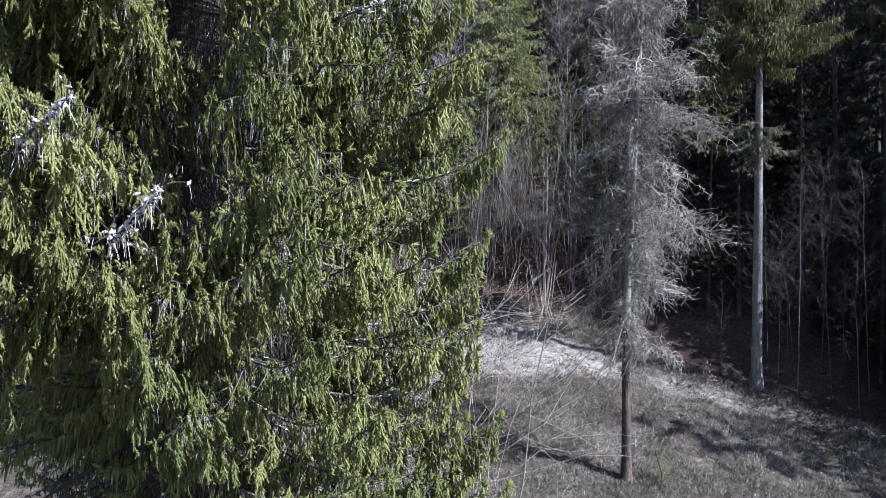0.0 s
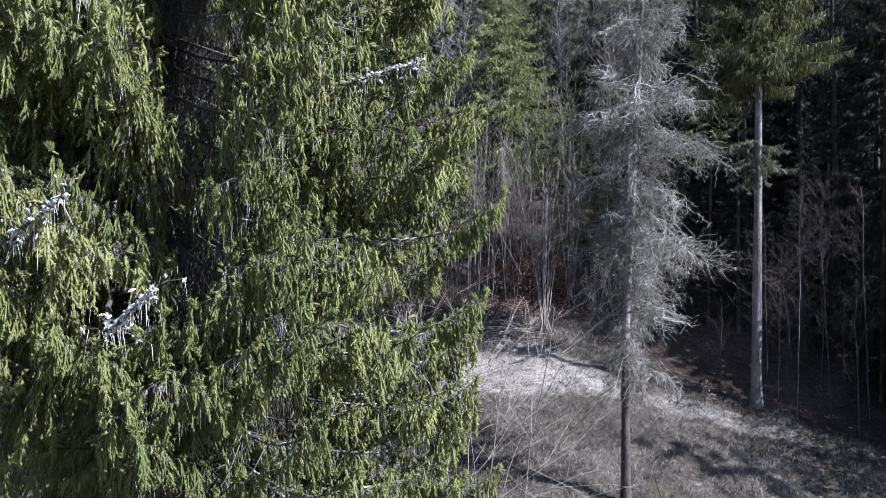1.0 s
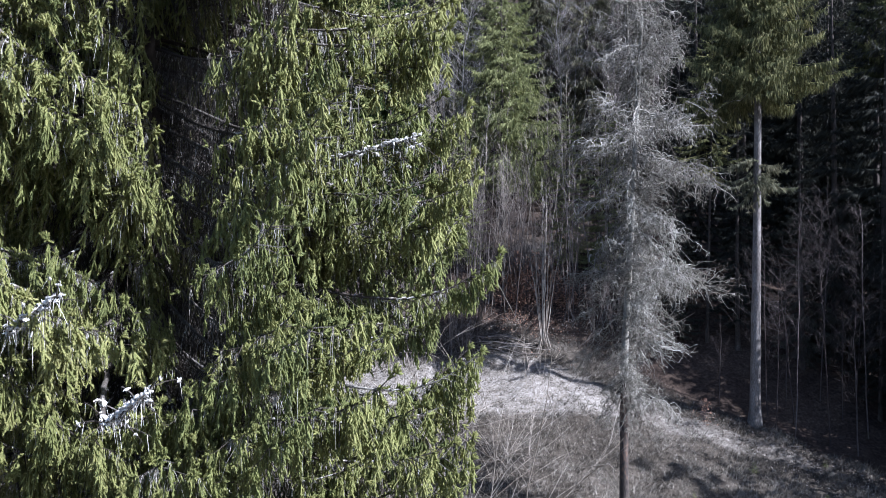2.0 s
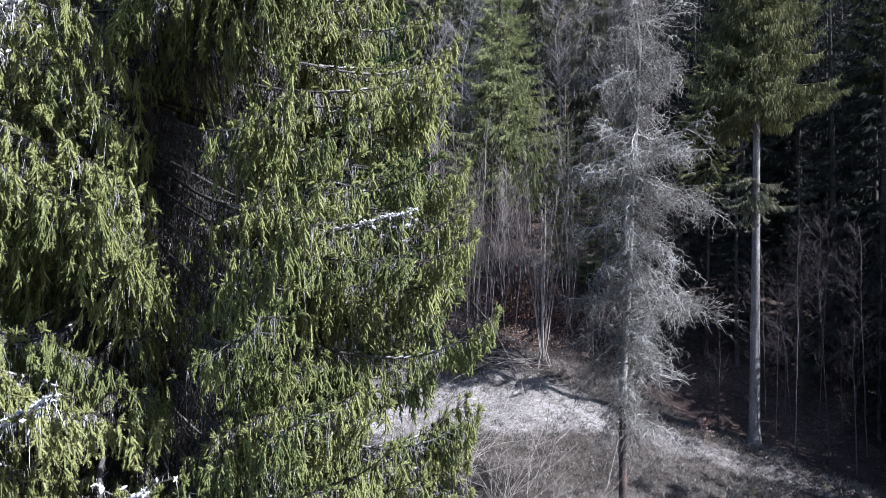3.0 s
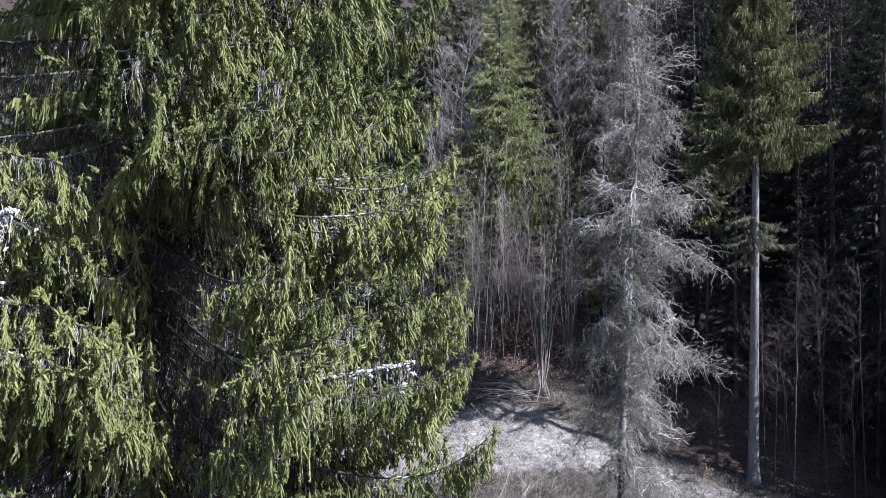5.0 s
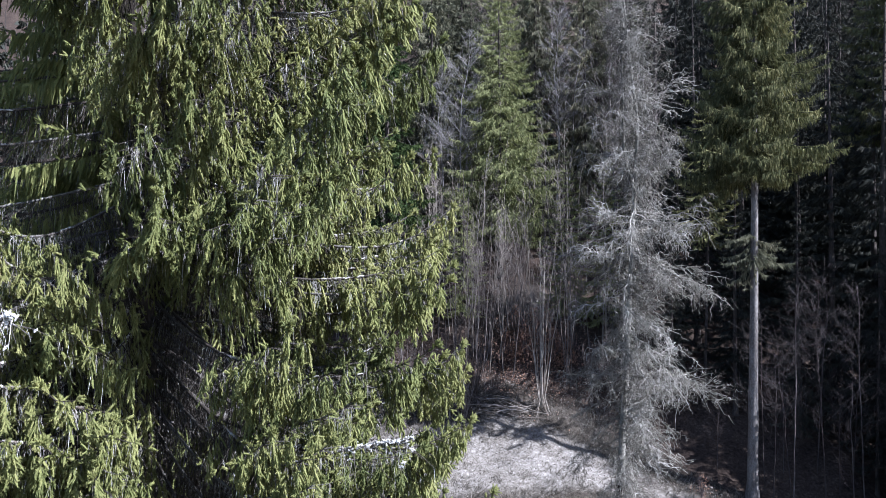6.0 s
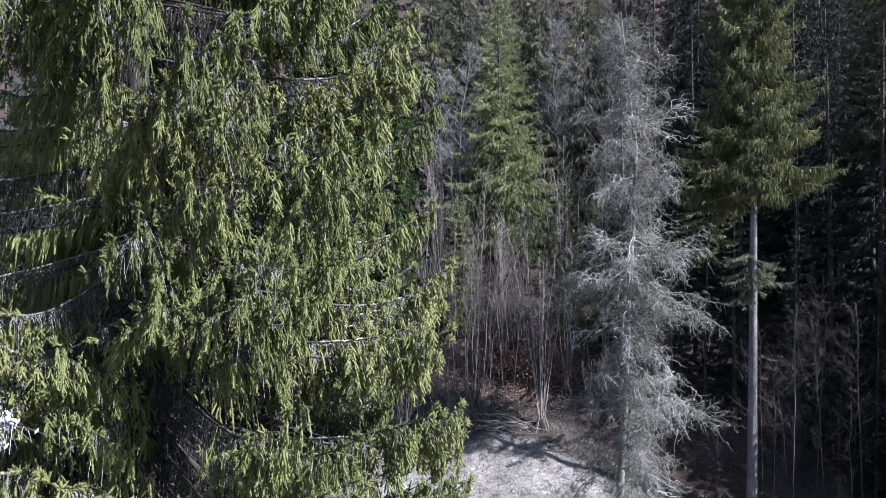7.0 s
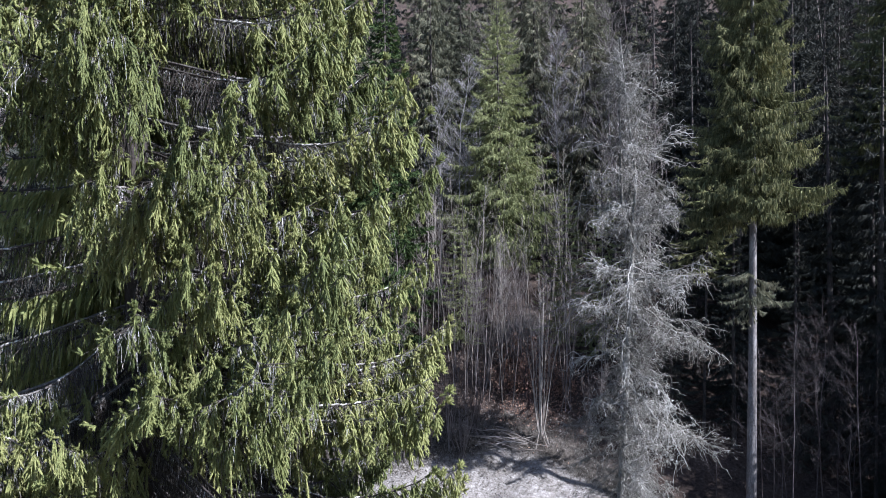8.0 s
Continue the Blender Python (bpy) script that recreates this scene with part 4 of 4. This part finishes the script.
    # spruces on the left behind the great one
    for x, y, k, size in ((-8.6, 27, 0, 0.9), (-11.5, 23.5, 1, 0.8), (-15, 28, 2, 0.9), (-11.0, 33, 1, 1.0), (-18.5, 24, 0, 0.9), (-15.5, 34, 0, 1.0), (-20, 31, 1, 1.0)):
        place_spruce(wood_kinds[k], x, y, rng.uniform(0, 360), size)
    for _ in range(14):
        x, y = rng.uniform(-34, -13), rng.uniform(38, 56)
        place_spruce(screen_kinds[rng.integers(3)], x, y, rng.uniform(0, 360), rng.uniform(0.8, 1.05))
    for x, y, s in ((10.3, 56.0, 1.0), (11.2, 56.8, 0.9), (0.9, 52.0, 1.02), (0.1, 52.6, 0.9), (1.6, 53.5, 0.85)):
        place_bare(birch_kind, x, y, 70 * x, s, "birch_tree", "leafless birch with white bark and pale fine twigs")
    for x, y, k, s in ((9.2, 56, 1, 0.9), (15, 58, 1, 1.0), (-9, 44, 0, 0.8), (13.8, 50, 0, 0.8), (33, 55, 1, 1.1), (35, 57, 0, 1.2), (14.6, 52, 1, 0.95), (16.2, 54, 0, 0.9), (17.8, 56, 1, 1.0), (15.6, 47.5, 0, 0.75)):
        place_bare(big_kinds[k], x, y, rng.uniform(0, 360), s, "broadleaf_tree", "tall leafless pale-barked broadleaf tree on the slope")
    for _ in range(150):
        x = rng.uniform(-8, 14.5)
        y = float(wood_edge(x)) + 0.6 + rng.exponential(8.0)
        if x > 9 and y < wood_edge(x) + 5:
            continue
        place_bare(pole_kinds[rng.integers(4)], x, y, rng.uniform(0, 360), rng.uniform(0.7, 1.2))
    for _ in range(30):
        x, y = rng.uniform(0.5, 12.0), 41.0 + rng.uniform(0.5, 9.0)
        place_bare(pole_kinds[rng.choice([0, 1, 1, 3])], x, y + max(0, 0.25 * (6 - x)), rng.uniform(0, 360), rng.uniform(0.75, 1.15))
    for x, y, k in ((3.4, 44.0, 0), (2.2, 40.5, 2), (0.6, 39.6, 0), (-0.8, 38.5, 2), (8.3, 41.5, 1), (9.6, 39.8, 2), (-2.2, 37.5, 0), (1.4, 38.6, 2), (-4, 38, 0), (10.6, 38.6, 0), (11.8, 37.2, 2)):
        place_bare(clump_kinds[k], x, y, rng.uniform(0, 360), rng.uniform(0.85, 1.15), "shrub", "leafless many-stemmed shrub at the clearing's edge")
    place_bare(hazel_kind, 6.3, 39.3, 30, 1.0, "shrub", "tall hazel clump of pale bare stems fanning upwards")
    for x, y, turn, size in ((-0.1, 13.4, 20, 1.0), (0.9, 14.3, 200, 1.12)):
        place_bare(arching_kind, x, y, turn, size, "shrub", "leafless shrub with long arching twigs behind the great spruce")
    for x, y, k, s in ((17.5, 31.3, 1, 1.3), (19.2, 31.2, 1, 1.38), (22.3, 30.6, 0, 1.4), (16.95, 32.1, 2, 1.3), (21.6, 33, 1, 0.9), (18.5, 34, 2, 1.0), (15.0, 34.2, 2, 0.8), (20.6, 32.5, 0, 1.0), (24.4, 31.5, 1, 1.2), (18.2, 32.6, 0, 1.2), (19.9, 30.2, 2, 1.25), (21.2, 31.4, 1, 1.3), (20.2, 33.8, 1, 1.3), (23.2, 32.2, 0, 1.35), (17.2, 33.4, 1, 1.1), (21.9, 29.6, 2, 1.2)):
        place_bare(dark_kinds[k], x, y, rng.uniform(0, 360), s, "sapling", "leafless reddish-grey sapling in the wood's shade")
    for x, y, k, s in ((-0.6, 15.0, 3, 0.8),):
        place_bare(pole_kinds[k], x, y, rng.uniform(0, 360), s, "sapling", "leafless sapling with thin pale twigs behind the great spruce")


woods()


# ---- small growth on the clearing ----
def dry_grass():
    rng = np.random.default_rng(91)
    n = 60000
    x, y = rng.uniform(-9, 25, n), rng.uniform(19, 42, n)
    x, y, n = np.concatenate([x, rng.uniform(-12, 22, 9000)]), np.concatenate([y, rng.uniform(-4, 19, 9000)]), n + 9000
    keep = (y < wood_edge(x) + 0.5) & (pale(x, y) + rng.exponential(0.5, n) > 0.9)
    x, y = x[keep], y[keep]
    n = len(x)
    b = 6
    base = np.stack([x, y, gz(x, y) - 0.03], -1)[:, None] + rng.normal(0, 0.07, (n, b, 3)) * [1, 1, 0]
    d = unit(rng.normal(0, 0.55, (n, b, 3)) * [1, 1, 0] + [0.25, 0, 0.75])
    h = rng.uniform(0.08, 0.28, (n, b, 1)) * (0.35 + 1.1 * (0.5 + 0.5 * np.sin(2.1 * x + 1.3 * np.sin(1.7 * y)) * np.sin(2.3 * y + 0.9 * x)))[:, None, None] * rng.gamma(3, 0.36, (n, 1, 1)).clip(0.3, 2.2)
    w = unit(np.cross(d, rng.normal(size=(n, b, 3)))) * 0.011
    soup = Soup()
    soup.add(np.stack([base - w, base + w, base + d * h], 2), tris=np.arange(n * b * 3).reshape(-1, 3))
    tagged(new("dry_grass", soup.mesh("dry_grass", STRAW)), "flattened tufts of dry pale grass on the clearing", "grass", kind="stuff")


def bleached_grass():
    """Matted pale blades on the bleached strip, lying every way."""
    rng = np.random.default_rng(93)
    n = 52000
    x, y = rng.uniform(-20, 19, n), rng.uniform(26.5, 39.5, n)
    keep = (pale(x, y) < 1.3 * rng.random(n) ** 0.4) & (y < wood_edge(x) - 0.3) & (rng.random(n) < np.interp(x, [7, 11, 19], [1, 0.35, 0.18])) & (np.sin(2.3 * x + 1.1 * np.sin(1.9 * y)) * np.sin(2.7 * y + 0.8 * x) > rng.normal(-0.1, 0.4, n))
    x, y = x[keep], y[keep]
    n = len(x)
    base = np.stack([x, y, gz(x, y) + 0.0], -1)
    d = unit(rng.normal(0, 0.8, (n, 3)) * [1, 1, 0] + [0, -0.15, 0.42])
    w = unit(np.cross(d, rng.normal(size=(n, 3)))) * rng.uniform(0.006, 0.014, (n, 1))
    h = rng.uniform(0.12, 0.32, (n, 1))
    soup = Soup()
    soup.add(np.stack([base - w, base + w, base + d * h + w * 0.4 - [0, 0, 0.03], base + d * h - w * 0.4 - [0, 0, 0.03]], 1), quads=np.arange(n * 4).reshape(-1, 4))
    tagged(new("bleached_grass", soup.mesh("bleached_grass", PALE_STRAW)), "matted bleached grass lying on the upper clearing", "grass", kind="stuff")


def fallen_leaves():
    """Curled pale dead leaves, thickest along the wood's edge."""
    rng = np.random.default_rng(94)
    n = 26000
    x = rng.uniform(-4, 24, n)
    y = wood_edge(x) + np.where(rng.random(n) < 0.4, 0.8 - rng.gamma(1.6, 2.4, n), rng.exponential(4.0, n))
    keep = (y > 19) & ((x < 12) | (y < wood_edge(x) - 0.3))
    x, y = x[keep], y[keep]
    n = len(x)
    c = np.stack([x, y, gz(x, y) + rng.uniform(0.02, 0.09, n)], -1)
    a = unit(rng.normal(0, 1, (n, 3)) * [1, 1, 0.5])
    b = unit(np.cross(a, rng.normal(0, 0.4, (n, 3)) + [0, 0, 1]))
    r = rng.uniform(0.025, 0.06, (n, 1))
    up = np.array([0, 0, 0.03])
    V = np.stack([c - a * r, c + b * r * 0.7 + up, c + a * r, c - b * r * 0.7 + up], 1)
    k = np.arange(n)[:, None] * 4
    soup = Soup()
    soup.add(V, tris=np.concatenate([k + [0, 1, 2], k + [0, 2, 3]]))
    tagged(new("fallen_leaves", soup.mesh("fallen_leaves", DEAD_LEAF)), "curled grey-brown fallen leaves along the wood's edge", "leaves", kind="stuff")


def leaf_carpet():
    """A drift of russet leaves on the bank behind the hazel."""
    rng = np.random.default_rng(96)
    n = 7000
    x, y = rng.normal(6.6, 1.7, n), rng.normal(44.6, 1.9, n)
    c = np.stack([x, y, gz(x, y) + rng.uniform(0.02, 0.1, n)], -1)
    a = unit(rng.normal(0, 1, (n, 3)) * [1, 1, 0.5])
    b = unit(np.cross(a, rng.normal(0, 0.5, (n, 3)) + [0, -0.5, 1]))
    r = rng.uniform(0.04, 0.075, (n, 1))
    V = np.stack([c - a * r, c + b * r * 0.7, c + a * r, c - b * r * 0.7], 1)
    soup = Soup()
    soup.add(V, quads=np.arange(n * 4).reshape(-1, 4))
    tagged(new("leaf_carpet", soup.mesh("leaf_carpet", RUST)), "drift of russet fallen leaves on the bank", "leaves", kind="stuff")


RUST = material("withered_leaves", [(0.3, (0.13, 0.07, 0.046)), (0.5, (0.25, 0.145, 0.1)), (0.7, (0.36, 0.24, 0.18))], scale=3, fine=20, rough=0.7, island=0.4)
leaf_carpet()
PALE_STRAW = material("bleached_straw", [(0.25, (0.12, 0.108, 0.09)), (0.5, (0.24, 0.222, 0.195)), (0.75, (0.42, 0.40, 0.37))], scale=0.7, fine=5, rough=0.85, island=0.4)
DEAD_LEAF = material("dead_leaves", [(0.25, (0.05, 0.038, 0.03)), (0.5, (0.11, 0.09, 0.076)), (0.8, (0.29, 0.275, 0.26))], scale=0.7, fine=6, rough=0.8, island=0.5)
bleached_grass()
fallen_leaves()
STRAW = material("straw", [(0.25, (0.05, 0.044, 0.034)), (0.5, (0.12, 0.107, 0.088)), (0.75, (0.34, 0.32, 0.285))], scale=0.5, fine=5, rough=0.8, island=0.4)
dry_grass()


def brush_pile():
    """Cut boughs heaped at the top of the clearing."""
    rng = np.random.default_rng(95)
    x0, y0 = 4.2, 39.3
    pile = new("brush_pile")
    pile.location = (x0, y0, float(gz(x0, y0)))
    tagged(pile, "heap of cut grey boughs lying at the clearing's edge", "brush pile")
    t = np.linspace(0, 1, 6)
    for i in range(26):
        ln = rng.uniform(1.6, 3.4)
        c = rng.normal(0, (0.7, 0.45, 0.0))
        a = radians(rng.normal(-14, 14))
        P = c + np.stack([(t - 0.5) * ln * math.cos(a), (t - 0.5) * ln * math.sin(a), 0.12 * np.sin(np.pi * t) * rng.uniform(-0.4, 1)], -1)
        P[:, 1] += 0.15 * np.sin(3 * t + rng.uniform(0, 6))
        P[:, 2] += gz(P[:, 0] + x0, P[:, 1] + y0) - float(gz(x0, y0)) + 0.03 + 0.018 * i
        soup = Soup()
        tubes(soup, P[None], (rng.uniform(0.025, 0.055) * (1 - 0.6 * t))[None], 5)
        part("bough", soup.mesh("bough", TWIG), pile)


brush_pile()

seedling_kind = far_spruce_kind(97, 1.1, 0.05, 0.42, 0.012, 0.02, 0.05, 0.05, NEEDLES_LIGHT, droop=0.1, up=0.2, hang=(0.1, 0.3))
for x, y, size in ((8.15, 23.6, 1.1), (14.0, 28.3, 0.6), (16.0, 26.2, 0.6), (10.4, 26.0, 0.3), (17.6, 29.0, 0.4)):
    place_spruce(seedling_kind, x, y, 40 * x, size, "small green spruce seedling in the dry grass", sink=0.03, group="spruce seedlings")


def rusty_sapling(x, y, size, seed, leaves, label):
    """A young broadleaf that has kept its withered leaves."""
    rng = np.random.default_rng(seed)
    tree = place_bare(bare_kind(seed + 1, 1.5, 3, 0.014, TWIG_DARK, spread=0.16, limbs=9, rise=35, from_=0.2), x, y, 0, size, "sapling", label)
    n = leaves
    h = rng.uniform(0.2, 1.45, n)
    p = np.stack([rng.normal(0, 0.24, n) * (1.7 - h), rng.normal(0, 0.24, n) * (1.7 - h), h], -1)
    P = p[:, None] + unit(rng.normal(size=(n, 3)) + [0, 0, -0.6])[:, None] * (0.075 * np.linspace(0, 1, 4))[None, :, None]
    soup = Soup()
    plumes(soup, P, rng, 0.055)
    part("withered_foliage", soup.mesh("withered_foliage", RUST), tree, "rusty withered leaves")


rusty_sapling(13.4, 32.2, 1.0, 98, 170, "knee-high young broadleaf sapling keeping withered rusty leaves")
for x, y, size, seed in ((7.6, 42.6, 1.8, 101), (8.6, 42.2, 1.5, 103), (5.7, 43.0, 1.9, 105), (4.6, 43.4, 1.6, 107), (6.6, 44.1, 2.0, 109), (7.5, 45.0, 1.8, 111), (5.4, 45.4, 1.7, 113)):
    rusty_sapling(x, y, size, seed, 420, "bushy young broadleaf keeping withered rust-brown leaves")
